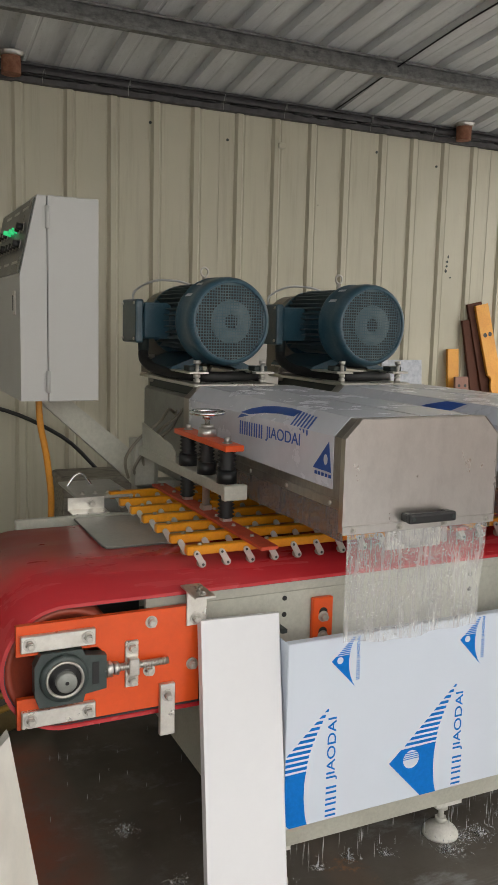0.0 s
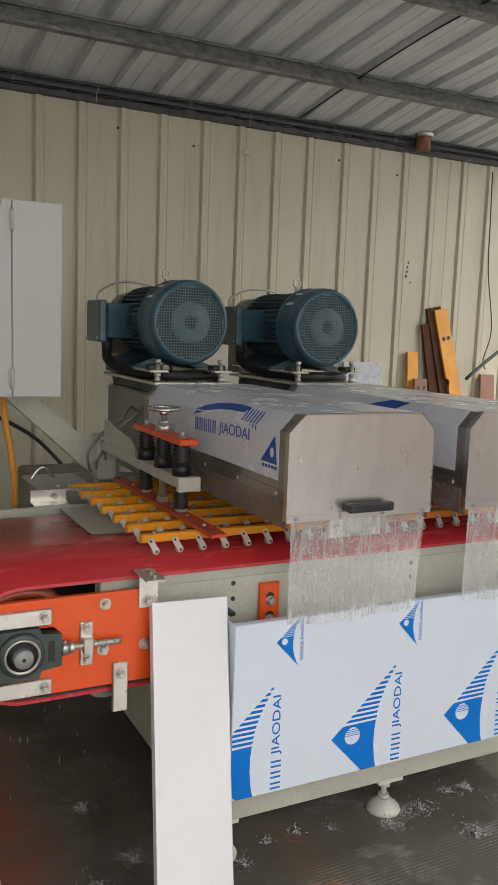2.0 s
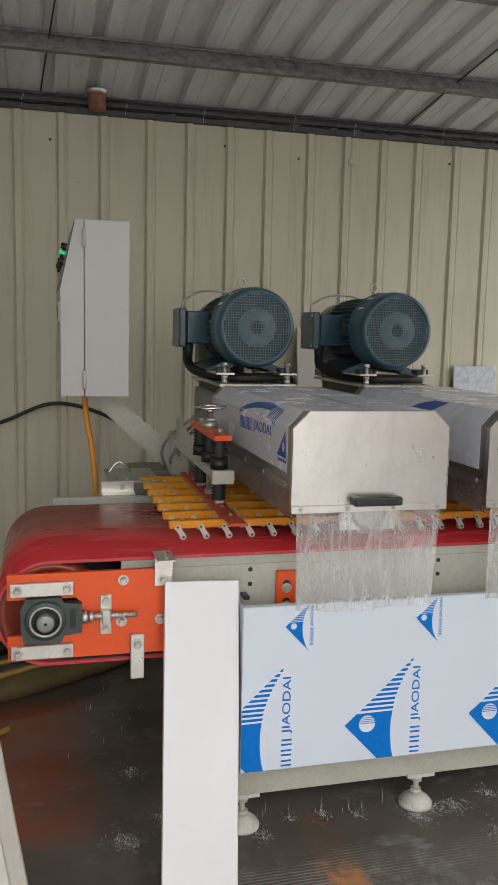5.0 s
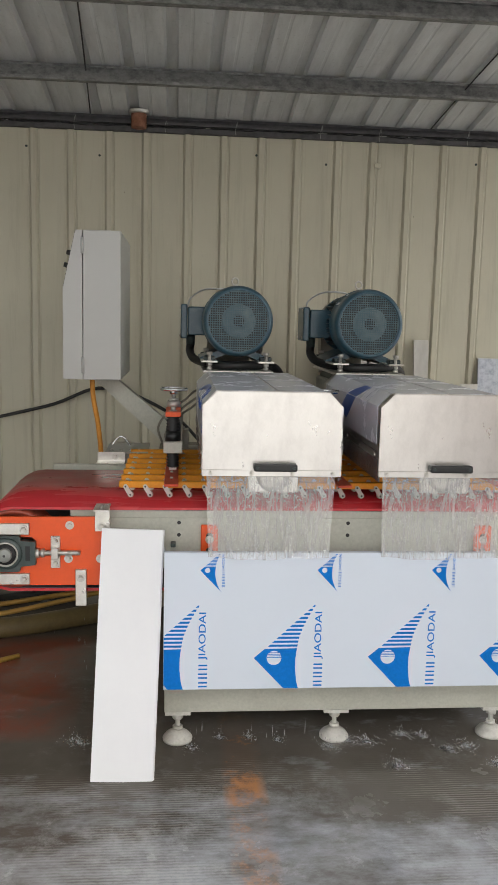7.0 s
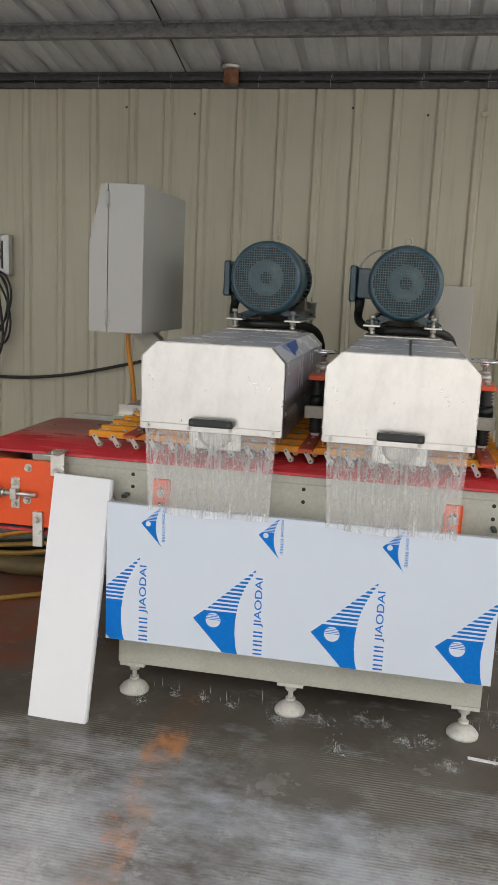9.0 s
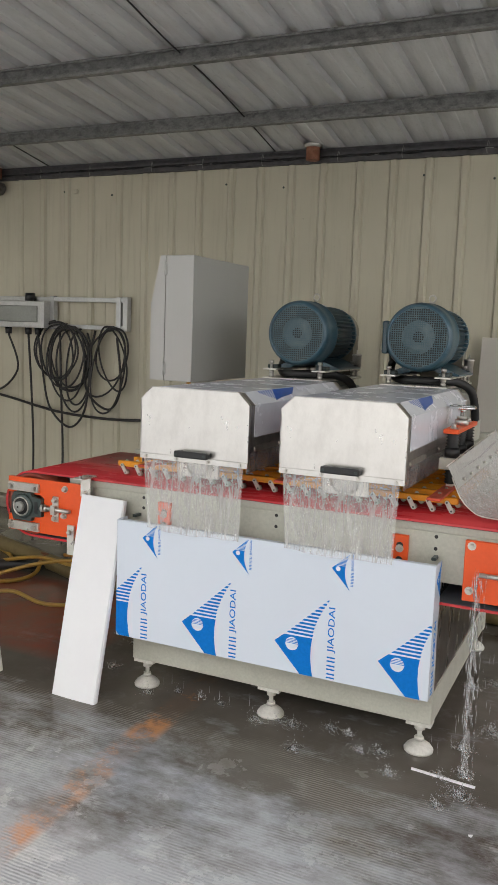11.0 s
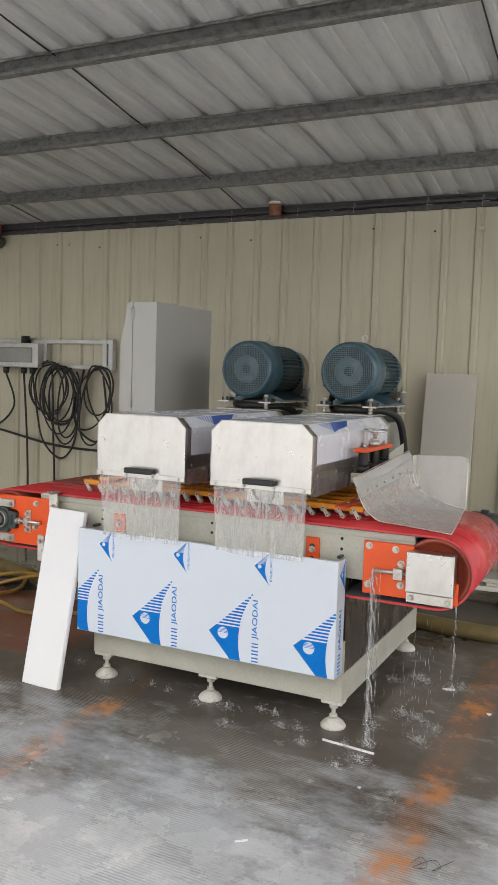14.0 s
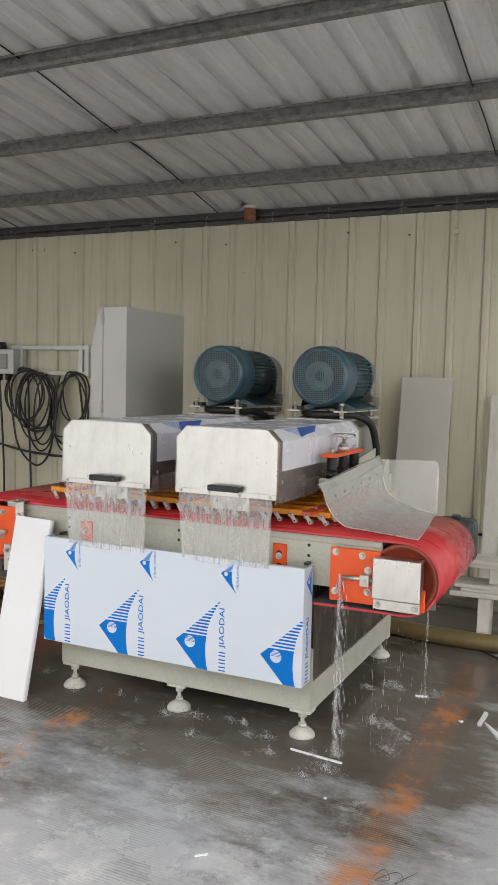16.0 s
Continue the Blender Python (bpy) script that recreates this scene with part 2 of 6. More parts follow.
def make_floor_mat():
    """Wet broomed concrete: dark water film, milky stone dust where it dries, worn orange paint lines."""
    m, n, l, bs = nodes_of("wet_concrete")
    v = coords(n, l, (1, 1, 1), True)
    sep = n.new("ShaderNodeSeparateXYZ")
    l.new(v, sep.inputs[0])
    X, Y = sep.outputs[0], sep.outputs[1]
    big, mid, fine = noise_tex(n, l, v, 1.1, 5, 0.6), noise_tex(n, l, v, 4.5, 5, 0.65), noise_tex(n, l, v, 70, 4)
    # dust lies thicker out on the open floor, away from the dripping machine
    edge = maths(n, l, "ADD", Y, maths(n, l, "MULTIPLY", maths(n, l, "SUBTRACT", big, 0.5), 1.1))
    open_floor = maths(n, l, "DIVIDE", maths(n, l, "SUBTRACT", 1.72, edge), 1.15, True)
    clouds = noise_tex(n, l, coords(n, l, (0.65, 1.35, 1), True), 2.7, 14, 0.70)
    # right-hand floor paled: dust, plus the wall's wet reflection put into the colour
    beyond = maths(n, l, "DIVIDE", maths(n, l, "SUBTRACT", X, 2.80), 0.35, True)
    dust = maths(n, l, "ADD", maths(n, l, "ADD", clouds, maths(n, l, "MULTIPLY", open_floor, 0.36)), maths(n, l, "MULTIPLY", beyond, 0.18))
    w = n.new("ShaderNodeTexWave")
    w.bands_direction = "Y"
    w.inputs["Scale"].default_value, w.inputs["Distortion"].default_value, w.inputs["Detail Scale"].default_value = 24.0, 1.6, 1.4
    l.new(v, w.inputs["Vector"])
    broomed = maths(n, l, "MULTIPLY", ramp(n, l, noise_tex(n, l, coords(n, l, (0.8, 1.3, 1), True), 2.1, 4), 0.42, 0.60, (0.12, 0.12, 0.12), (1, 1, 1)), maths(n, l, "DIVIDE", maths(n, l, "SUBTRACT", 1.85, edge), 0.3, True))
    ridges = maths(n, l, "MULTIPLY", w.outputs["Fac"], broomed)
    c = mix_col(n, l, ramp(n, l, big, 0.3, 0.75, (0, 0, 0), (1, 1, 1)), (0.074, 0.064, 0.053), (0.180, 0.165, 0.144))
    crest = ramp(n, l, maths(n, l, "MULTIPLY", ridges, maths(n, l, "ADD", noise_tex(n, l, coords(n, l, (0.7, 1.6, 1), True), 9, 6, 0.7), 0.25)), 0.26, 0.60, (0, 0, 0), (0.52, 0.52, 0.52))
    c = mix_col(n, l, crest, c, (0.33, 0.305, 0.27))
    film = ramp(n, l, dust, 0.57, 0.79, (0, 0, 0), (0.90, 0.90, 0.90))
    c = mix_col(n, l, film, c, (0.40, 0.415, 0.44))
    groove = maths(n, l, "MULTIPLY", broomed, ramp(n, l, w.outputs["Fac"], 0.10, 0.42, (0.28, 0.28, 0.28), (0, 0, 0)))
    groove = maths(n, l, "MULTIPLY", groove, maths(n, l, "SUBTRACT", 1.0, maths(n, l, "MULTIPLY", film, 0.8)))
    c = mix_col(n, l, groove, c, (0.075, 0.066, 0.055))
    # crisp dried crusts of stone slurry
    crust = ramp(n, l, maths(n, l, "ADD", noise_tex(n, l, v, 3.6, 16, 0.78), maths(n, l, "MULTIPLY", open_floor, 0.03)), 0.53, 0.63, (0, 0, 0), (0.75, 0.75, 0.75))
    crust = maths(n, l, "MULTIPLY", crust, maths(n, l, "ADD", maths(n, l, "MULTIPLY", open_floor, 0.85), 0.12))
    c = mix_col(n, l, crust, c, (0.50, 0.505, 0.51))
    c = mix_col(n, l, ramp(n, l, fine, 0.55, 0.8, (0, 0, 0), (0.3, 0.3, 0.3)), c, (0.08, 0.075, 0.07))
    patches = noise_tex(n, l, v, 4.2, 12, 0.74)
    line1 = maths(n, l, "MULTIPLY", band(n, l, X, 1.22, 0.080, 0.04), band(n, l, Y, 1.2, 0.95, 0.3))
    line2 = maths(n, l, "MULTIPLY", band(n, l, X, 2.74, 0.100, 0.06), band(n, l, Y, 1.9, 1.35, 0.3))
    # worn red floor; below the feed end it paints the orange plate's reflection
    red = maths(n, l, "MULTIPLY", band(n, l, Y, 2.45, 0.55, 0.12), band(n, l, X, -0.95, 1.55, 0.15))
    c = mix_col(n, l, maths(n, l, "MULTIPLY", line2, ramp(n, l, noise_tex(n, l, v, 6.0, 8, 0.7), 0.36, 0.60, (0.10, 0.10, 0.10), (0.50, 0.50, 0.50))), c, (0.27, 0.14, 0.085))
    c = mix_col(n, l, maths(n, l, "MULTIPLY", line1, ramp(n, l, noise_tex(n, l, v, 3.6, 12, 0.74), 0.475, 0.60, (0.05, 0.05, 0.05), (0.74, 0.74, 0.74))), c, (0.54, 0.21, 0.06))
    c = mix_col(n, l, maths(n, l, "MULTIPLY", line2, ramp(n, l, patches, 0.515, 0.63, (0.03, 0.03, 0.03), (0.74, 0.74, 0.74))), c, (0.54, 0.21, 0.06))
    c = mix_col(n, l, maths(n, l, "MULTIPLY", red, ramp(n, l, noise_tex(n, l, v, 3.0, 8, 0.7), 0.30, 0.56, (0.20, 0.20, 0.20), (0.85, 0.85, 0.85))), c, (0.27, 0.065, 0.038))
    l.new(c, bs.inputs["Base Color"])
    wet = maths(n, l, "ADD", maths(n, l, "ADD", maths(n, l, "MULTIPLY", mid, 0.7), maths(n, l, "MULTIPLY", big, 0.4)), maths(n, l, "MULTIPLY", open_floor, 0.16))
    l.new(ramp(n, l, wet, 0.44, 0.86, (0.04, 0.04, 0.04), (0.42, 0.42, 0.42)), bs.inputs["Roughness"])
    bs.inputs["IOR"].default_value = 1.4
    h = maths(n, l, "ADD", maths(n, l, "MULTIPLY", ridges, 0.5), maths(n, l, "ADD", maths(n, l, "MULTIPLY", mid, 0.8), maths(n, l, "MULTIPLY", fine, 0.12)))
    h = maths(n, l, "MULTIPLY", h, maths(n, l, "ADD", maths(n, l, "MULTIPLY", open_floor, 0.9), 0.22))
    bump(n, l, bs, h, 0.42, 0.006)


make_floor_mat()


def gloss_coat(m, n, l, under, grazing, rough, normal):
    """A wet, glossy skin over a see-through shader."""
    gl, lw, mx = n.new("ShaderNodeBsdfGlossy"), n.new("ShaderNodeLayerWeight"), n.new("ShaderNodeMixShader")
    gl.inputs["Roughness"].default_value = rough
    if normal:
        l.new(normal, gl.inputs["Normal"])
        l.new(normal, lw.inputs["Normal"])
    share = maths(n, l, "ADD", maths(n, l, "MULTIPLY", maths(n, l, "POWER", lw.outputs["Facing"], 3.0), grazing), 0.03, True)
    l.new(share, mx.inputs[0])
    l.new(under, mx.inputs[1])
    l.new(gl.outputs[0], mx.inputs[2])
    l.new(mx.outputs[0], n["Material Output"].inputs["Surface"])


def make_clear(name, tint, veil, rough, wet_scale, streak, spot, wave):
    """Clear sheet with a thin veil (wet, on the guard also painted reflections), vertical runs of water, fine drops and
    a wavy glossy skin.
    """
    m, n, l, bs = nodes_of(name)
    bs.inputs["Base Color"].default_value = (*tint, 1)
    bs.inputs["Roughness"].default_value = 0.3
    tr = n.new("ShaderNodeBsdfTransparent")
    mx = n.new("ShaderNodeMixShader")
    runs = noise_tex(n, l, coords(n, l, (3, 3, 0.6)), wet_scale, 5, 0.7)
    thin = noise_tex(n, l, coords(n, l, (150, 150, 9)), 1.0, 4, 0.6)
    spots = noise_tex(n, l, coords(n, l), wet_scale * 16, 2, 0.5)
    f = ramp(n, l, runs, 0.40, 0.70, (veil, veil, veil), (veil + 0.14, veil + 0.14, veil + 0.14))
    rain = maths(n, l, "MULTIPLY", ramp(n, l, thin, 0.50, 0.66, (0, 0, 0), (streak, streak, streak)), ramp(n, l, runs, 0.36, 0.60, (0.25, 0.25, 0.25), (1, 1, 1)))
    f = maths(n, l, "ADD", maths(n, l, "ADD", f, rain), ramp(n, l, spots, 0.62, 0.70, (0, 0, 0), (spot, spot, spot)), True)
    l.new(f, mx.inputs[0])
    l.new(tr.outputs[0], mx.inputs[1])
    l.new(bs.outputs[0], mx.inputs[2])
    b = n.new("ShaderNodeBump")
    b.inputs["Strength"].default_value, b.inputs["Distance"].default_value = wave, 0.01
    l.new(maths(n, l, "ADD", runs, maths(n, l, "MULTIPLY", thin, 0.4)), b.inputs["Height"])
    gloss_coat(m, n, l, mx.outputs[0], 0.6, rough, b.outputs[0])
    return m


make_clear("clear_curtain", (0.90, 0.90, 0.88), 0.20, 0.10, 14, 0.14, 0.50, 0.24)
make_clear("dirty_skirt", (0.22, 0.20, 0.20), 0.50, 0.25, 10, 0.1, 0.2, 0.25)
# guard acrylic: grey reflections and wavy highlights put into veil and streaks
make_clear("clear_acrylic", (0.62, 0.62, 0.61), 0.44, 0.05, 9, 0.50, 0.03, 1.0)
make_clear("flange_acrylic", (0.42, 0.42, 0.405), 0.88, 0.12, 6, 0.10, 0.05, 0.3)
make_clear("back_acrylic", (0.78, 0.78, 0.76), 0.20, 0.08, 4, 0.04, 0.04, 0.15)


def make_water(name, alpha, grazing=0.55, rough_sea=0.0):
    m, n, l, bs = nodes_of(name)
    bs.inputs["Base Color"].default_value = (0.80, 0.82, 0.83, 1)
    bs.inputs["Roughness"].default_value = 0.2
    tr = n.new("ShaderNodeBsdfTransparent")
    mx = n.new("ShaderNodeMixShader")
    mx.inputs[0].default_value = alpha
    l.new(tr.outputs[0], mx.inputs[1])
    l.new(bs.outputs[0], mx.inputs[2])
    normal = None
    if rough_sea:
        v = coords(n, l, (0.55, 1.0, 1.0))
        foam = noise_tex(n, l, v, 75, 5, 0.72)
        b = n.new("ShaderNodeBump")
        b.inputs["Strength"].default_value, b.inputs["Distance"].default_value = rough_sea, 0.02
        l.new(foam, b.inputs["Height"])
        normal = b.outputs[0]
        l.new(ramp(n, l, foam, 0.52, 0.66, (0, 0, 0), (alpha, alpha, alpha)), mx.inputs[0])
    gloss_coat(m, n, l, mx.outputs[0], grazing, 0.03, normal)


make_water("water_drop", 0.50)
make_water("water_fall", 0.28)
make_water("water_splash", 0.50, 0.6, 0.8)
make_water("water_spray", 0.45, 0.5)


def make_glow(name, col, strength):
    m, n, l, bs = nodes_of(name)
    bs.inputs["Base Color"].default_value = (*col, 1)
    bs.inputs["Emission Color"].default_value = (*col, 1)
    bs.inputs["Emission Strength"].default_value = strength


make_glow("lamp_green", (0.02, 0.55, 0.2), 0.35)

# ---- mesh tools ----
ORIGIN = {}


def box(bm, x0, x1, y0, y1, z0, z1, bevel=0.0, seg=1):
    r = bmesh.ops.create_cube(bm, size=1.0)
    for v in r["verts"]:
        v.co = Vector((x0 + (v.co.x + 0.5) * (x1 - x0), y0 + (v.co.y + 0.5) * (y1 - y0), z0 + (v.co.z + 0.5) * (z1 - z0)))
    if bevel:
        edges = list({e for v in r["verts"] for e in v.link_edges})
        bmesh.ops.bevel(bm, geom=edges, offset=bevel, segments=seg, affect="EDGES", profile=0.5)
    return bm


def cyl(bm, p0, p1, r0, r1=None, seg=16, caps=True):
    p0, p1 = Vector(p0), Vector(p1)
    r1 = r0 if r1 is None else r1
    d = p1 - p0
    q = d.to_track_quat("Z", "Y")
    rings = []
    for p, r in ((p0, r0), (p1, r1)):
        rings.append([bm.verts.new(p + q @ Vector((r * math.cos(2 * math.pi * i / seg), r * math.sin(2 * math.pi * i / seg), 0))) for i in range(seg)])
    for i in range(seg):
        f = bm.faces.new((rings[0][i], rings[0][(i + 1) % seg], rings[1][(i + 1) % seg], rings[1][i]))
        f.smooth = True
    if caps:
        bm.faces.new(rings[0][::-1])
        bm.faces.new(rings[1])
    return bm


def lathe(bm, base, axis, profile, seg=32, closed=False):
    """Turns a profile of (radius, distance along the axis) about the axis through base."""
    q = Vector(axis).to_track_quat("Z", "Y")
    base = Vector(base)
    rings = [[bm.verts.new(base + q @ Vector((r * math.cos(2 * math.pi * i / seg), r * math.sin(2 * math.pi * i / seg), h))) for i in range(seg)] for r, h in profile]
    pairs = list(zip(rings, rings[1:])) + ([(rings[-1], rings[0])] if closed else [])
    for a, b in pairs:
        for i in range(seg):
            bm.faces.new((a[i], a[(i + 1) % seg], b[(i + 1) % seg], b[i])).smooth = True
    if not closed:
        bm.faces.new(rings[0][::-1])
        bm.faces.new(rings[-1])
    return bm


def tube(bm, pts, r, seg=8, rounds=6):
    """A hose or cable along a smooth line through the points."""
    P = [Vector(p) for p in pts]
    line = []
    for i in range(len(P) - 1):
        a, b, c, d = P[max(i - 1, 0)], P[i], P[i + 1], P[min(i + 2, len(P) - 1)]
        for k in range(rounds):
            t = k / rounds
            line.append(0.5 * ((2 * b) + (c - a) * t + (2 * a - 5 * b + 4 * c - d) * t * t + (3 * b - a - 3 * c + d) * t ** 3))
    line.append(P[-1])
    rings, up = [], Vector((0.13, 0.21, 0.97))
    for i, p in enumerate(line):
        d = (line[min(i + 1, len(line) - 1)] - line[max(i - 1, 0)]).normalized()
        s = d.cross(up)
        s = s.normalized() if s.length > 1e-4 else Vector((1, 0, 0))
        u = s.cross(d)
        up = u
        rings.append([bm.verts.new(p + r * (s * math.cos(2 * math.pi * k / seg) + u * math.sin(2 * math.pi * k / seg))) for k in range(seg)])
    for a, b in zip(rings, rings[1:]):
        for k in range(seg):
            bm.faces.new((a[k], a[(k + 1) % seg], b[(k + 1) % seg], b[k])).smooth = True
    bm.faces.new(rings[0][::-1])
    bm.faces.new(rings[-1])
    return bm


def prism(bm, outline, axis, a, b):
    """Extrudes a flat outline along an axis. Outline pairs: (y, z) for x, (x, z) for y, (x, y) for z."""
    put = {"x": lambda u, w, h: (h, u, w), "y": lambda u, w, h: (u, h, w), "z": lambda u, w, h: (u, w, h)}[axis]
    lo = [bm.verts.new(put(u, w, a)) for u, w in outline]
    hi = [bm.verts.new(put(u, w, b)) for u, w in outline]
    n = len(outline)
    for i in range(n):
        bm.faces.new((lo[i], lo[(i + 1) % n], hi[(i + 1) % n], hi[i]))
    bm.faces.new(lo[::-1])
    bm.faces.new(hi)
    bmesh.ops.recalc_face_normals(bm, faces=bm.faces[:])
    return bm


def sheet(bm, line, axis, a, b, thick, smooth=False):
    """A bent sheet: an open line in the plane across the axis, given a thickness, extruded from a to b."""
    out = []
    for i, p in enumerate(line):
        p0, p1 = Vector(line[max(i - 1, 0)]), Vector(line[min(i + 1, len(line) - 1)])
        d = (p1 - p0).normalized()
        out.append((p[0] - d.y * thick, p[1] + d.x * thick))
    prism(bm, list(line) + out[::-1], axis, a, b)
    if smooth:
        for f in bm.faces:
            f.smooth = len(f.verts) == 4
    return bm


def finish(ob, bm, material):
    bm.to_mesh(ob.data)
    bm.free()
    ob.data.materials.append(MATS[material])
    return ob


def part(name, bm, material, parent, label=""):
    """Links a bmesh, given in world coordinates, as one mesh under a thing or a part."""
    o = ORIGIN[parent]
    bmesh.ops.translate(bm, verts=bm.verts[:], vec=-o)
    ob = finish(new(name, bpy.data.meshes.new(name)), bm, material)
    ob.parent = parent
    ORIGIN[ob] = o
    return tagged(ob, label)


def thing(name, at, label, category, group="", kind=""):
    ob = new(name)
    ob.location = at
    ob.empty_display_size = 0.05
    ORIGIN[ob] = Vector(at)
    return tagged(ob, label, category, group, kind)


def solid(name, bm, material, at, label, category, group="", kind=""):
    """A thing that is one mesh."""
    bmesh.ops.translate(bm, verts=bm.verts[:], vec=-Vector(at))
    ob = finish(new(name, bpy.data.meshes.new(name)), bm, material)
    ob.location = at
    ORIGIN[ob] = Vector(at)
    return tagged(ob, label, category, group, kind)


def shared(name, mesh, parent, m, label=""):
    """A piece on shared mesh data, at the pose m in the world."""
    ob = new(name, mesh)
    ob.parent = parent
    ob.matrix_basis = Matrix.Translation(-ORIGIN[parent]) @ m
    ORIGIN[ob] = m.translation.copy()
    return tagged(ob, label)


def mesh_of(name, bm, material):
    me = bpy.data.meshes.new(name)
    bm.to_mesh(me)
    bm.free()
    me.materials.append(MATS[material])
    return me


def B():
    return bmesh.new()


def hex_bolt(r=0.011, h=0.008, washer=True):
    """A hexagon bolt head with its washer, pointing to -y."""
    bm = B()
    if washer:
        cyl(bm, (0, 0, 0), (0, -0.0025, 0), r * 1.45, seg=16)
    cyl(bm, (0, -0.0025, 0), (0, -0.0025 - h, 0), r, r * 0.97, seg=6)
    cyl(bm, (0, -0.0024 - h, 0), (0, -0.004 - h, 0), r * 0.72, r * 0.6, seg=12)
    return mesh_of("hex_bolt", bm, "zinc")


BOLT = hex_bolt(0.0105, 0.014)
SMALL_BOLT = hex_bolt(0.006, 0.005)


def bolt(parent, x, y, z, mesh=None, rx=0):
    return shared("bolt", mesh or BOLT, parent, pose(x, y, z, rx, 0, 0))


# ---- setting ----
WALL_Y = 4.53


def roof_z(y):
    return 2.975 + (3.82 - y) * (0.095 if y < 3.82 else 0.165)


def build_setting():
    bm = B()
    bmesh.ops.create_grid(bm, x_segments=2, y_segments=2, size=400)
    solid("ground", bm, "wet_concrete", (0, 0, 0), "wet grey broomed concrete floor with worn orange paint", "floor", kind="structure")
    # back wall: backing with ribbed sheets, each one metre wide
    bm = box(B(), -6.3, 5.0, WALL_Y + 0.008, WALL_Y + 0.05, 0, 2.79)
    wall = solid("wall_north", bm, "wall_paint", (0, WALL_Y, 0), "cream painted ribbed sheet steel wall with grime", "wall", kind="structure")
    line = [(0.0, 0.0)]
    for c in (0.124, 0.360, 0.602, 0.839):
        line += [(c - 0.038, 0), (c - 0.033, 0.003), (c - 0.027, 0.003), (c - 0.014, -0.016), (c + 0.014, -0.016), (c + 0.027, 0.003), (c + 0.033, 0.003), (c + 0.038, 0)]
    line.append((0.9816, 0.0))
    bm = sheet(B(), line, "z", 0.0, 2.79, -0.002)
    me = mesh_of("wall_sheet", bm, "wall_paint")
    for i in range(11):
        shared("wall_sheet", me, wall, pose(0.037 - 0.124 - 0.982 * (6 - i), WALL_Y + (0.0025 if i % 2 else 0.0), 0))
    sc = mesh_of("screw", cyl(B(), (0, 0, 0), (0, -0.006, 0), 0.008, seg=8), "dark_iron")
    for i in range(21):
        if i % 3 != 1 or i > 10:
            shared("screw", sc, wall, pose(0.037 + 0.491 * (i - 11) - 0.045 + 0.03 * ((i * 5) % 3 - 1), WALL_Y + 0.002, 2.64 + 0.02 * ((i * 7) % 3 - 1)))
    # lap bracket marks on the wall
    for x, z in ((2.262, 2.625), (-1.35, 2.66)):
        part("bracket", box(B(), x - 0.022, x + 0.022, WALL_Y - 0.034, WALL_Y - 0.020, z - 0.02, z + 0.012, 0.004), "wall_paint", wall)
    rnd = random.Random(3)
    for k in range(11):
        x, z = (3.53 + rnd.gauss(0, 0.05), 1.98 + rnd.gauss(0, 0.06)) if k < 7 else (rnd.uniform(-2.5, 4.5), rnd.uniform(0.9, 2.5))
        a, b = (0.004 + 0.006 * rnd.random(), 0.004 + 0.010 * rnd.random()) if k < 7 else (0.003, 0.004)
        part("paint_chip", prism(B(), [(x - a, z), (x, z - b), (x + a, z - b * 0.3), (x + a * 0.4, z + b)], "y", WALL_Y - 0.0035, WALL_Y + 0.004), "dark_iron", wall)
    # unseen wall added to close the left end and keep it darker
    solid("wall_west", box(B(), -6.35, -6.3, -1.8, WALL_Y + 0.05, 0, 3.3), "wall_paint", (-6.3, 0, 0), "unseen cream sheet steel end wall, added to keep daylight off the left", "wall", kind="structure")
    # unseen wall, added so the hood covers mirror its warm tone
    solid("reflection_wall_east", box(B(), 5.05, 5.10, -9.0, -0.6, 0, 3.6), "reflection_wall", (5.05, -4, 0), "unseen plain wall added for the hood covers to mirror", "wall", kind="structure")
    # roof: one ribbed sheet
    line = []
    x = 1.40 - 0.2405 * 32 - 0.1
    while x < 5.0:
        line += [(x, 0), (x + 0.062, 0), (x + 0.074, 0.034), (x + 0.126, 0.034), (x + 0.138, 0), (x + 0.196, 0), (x + 0.201, 0.003), (x + 0.211, 0.003), (x + 0.216, 0)]
        x += 0.2405
    bm = B()
    y0, y1 = -1.9, 4.75
    rows = [[[bm.verts.new((u, y, roof_z(y) + w + th)) for u, w in line] for y in (y0, 3.82, y1)] for th in (0.0, 0.003)]
    for th in (0, 1):
        for a, b in zip(rows[th], rows[th][1:]):
            for i in range(len(line) - 1):
                bm.faces.new((a[i], b[i], b[i + 1], a[i + 1]))
    solid("ceiling", bm, "roof_sheet", (0, 0, 3), "grey galvanised ribbed sheet roof seen from below", "roof", kind="structure")
    # purlins
    for y in (4.47, 3.82, 2.88, 1.94, 1.0, 0.06, -0.88, -1.80):
        top = roof_z(y + 0.04) - 0.001
        dp = 0.048 if y > 4 else 0.085
        bm = sheet(B(), [(y, top - dp + 0.017), (y, top - dp), (y + 0.045, top - dp), (y + 0.045, top), (y, top), (y, top - 0.012)], "x", -6.3, 5.0, 0.003)
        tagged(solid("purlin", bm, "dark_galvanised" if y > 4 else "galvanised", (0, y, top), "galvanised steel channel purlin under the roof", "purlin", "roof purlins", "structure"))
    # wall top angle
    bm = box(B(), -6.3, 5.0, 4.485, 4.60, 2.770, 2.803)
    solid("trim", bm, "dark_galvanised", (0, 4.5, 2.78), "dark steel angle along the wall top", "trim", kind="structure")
    rnd = random.Random(17)
    bm, x = B(), -6.2
    while x < 4.9:
        w, h = rnd.uniform(0.03, 0.12), rnd.uniform(0.003, 0.011)
        bmesh.ops.create_icosphere(bm, subdivisions=1, radius=1.0, matrix=Matrix.Translation((x, 4.482, 2.803)) @ Matrix.Diagonal((w, 0.02, h, 1)))
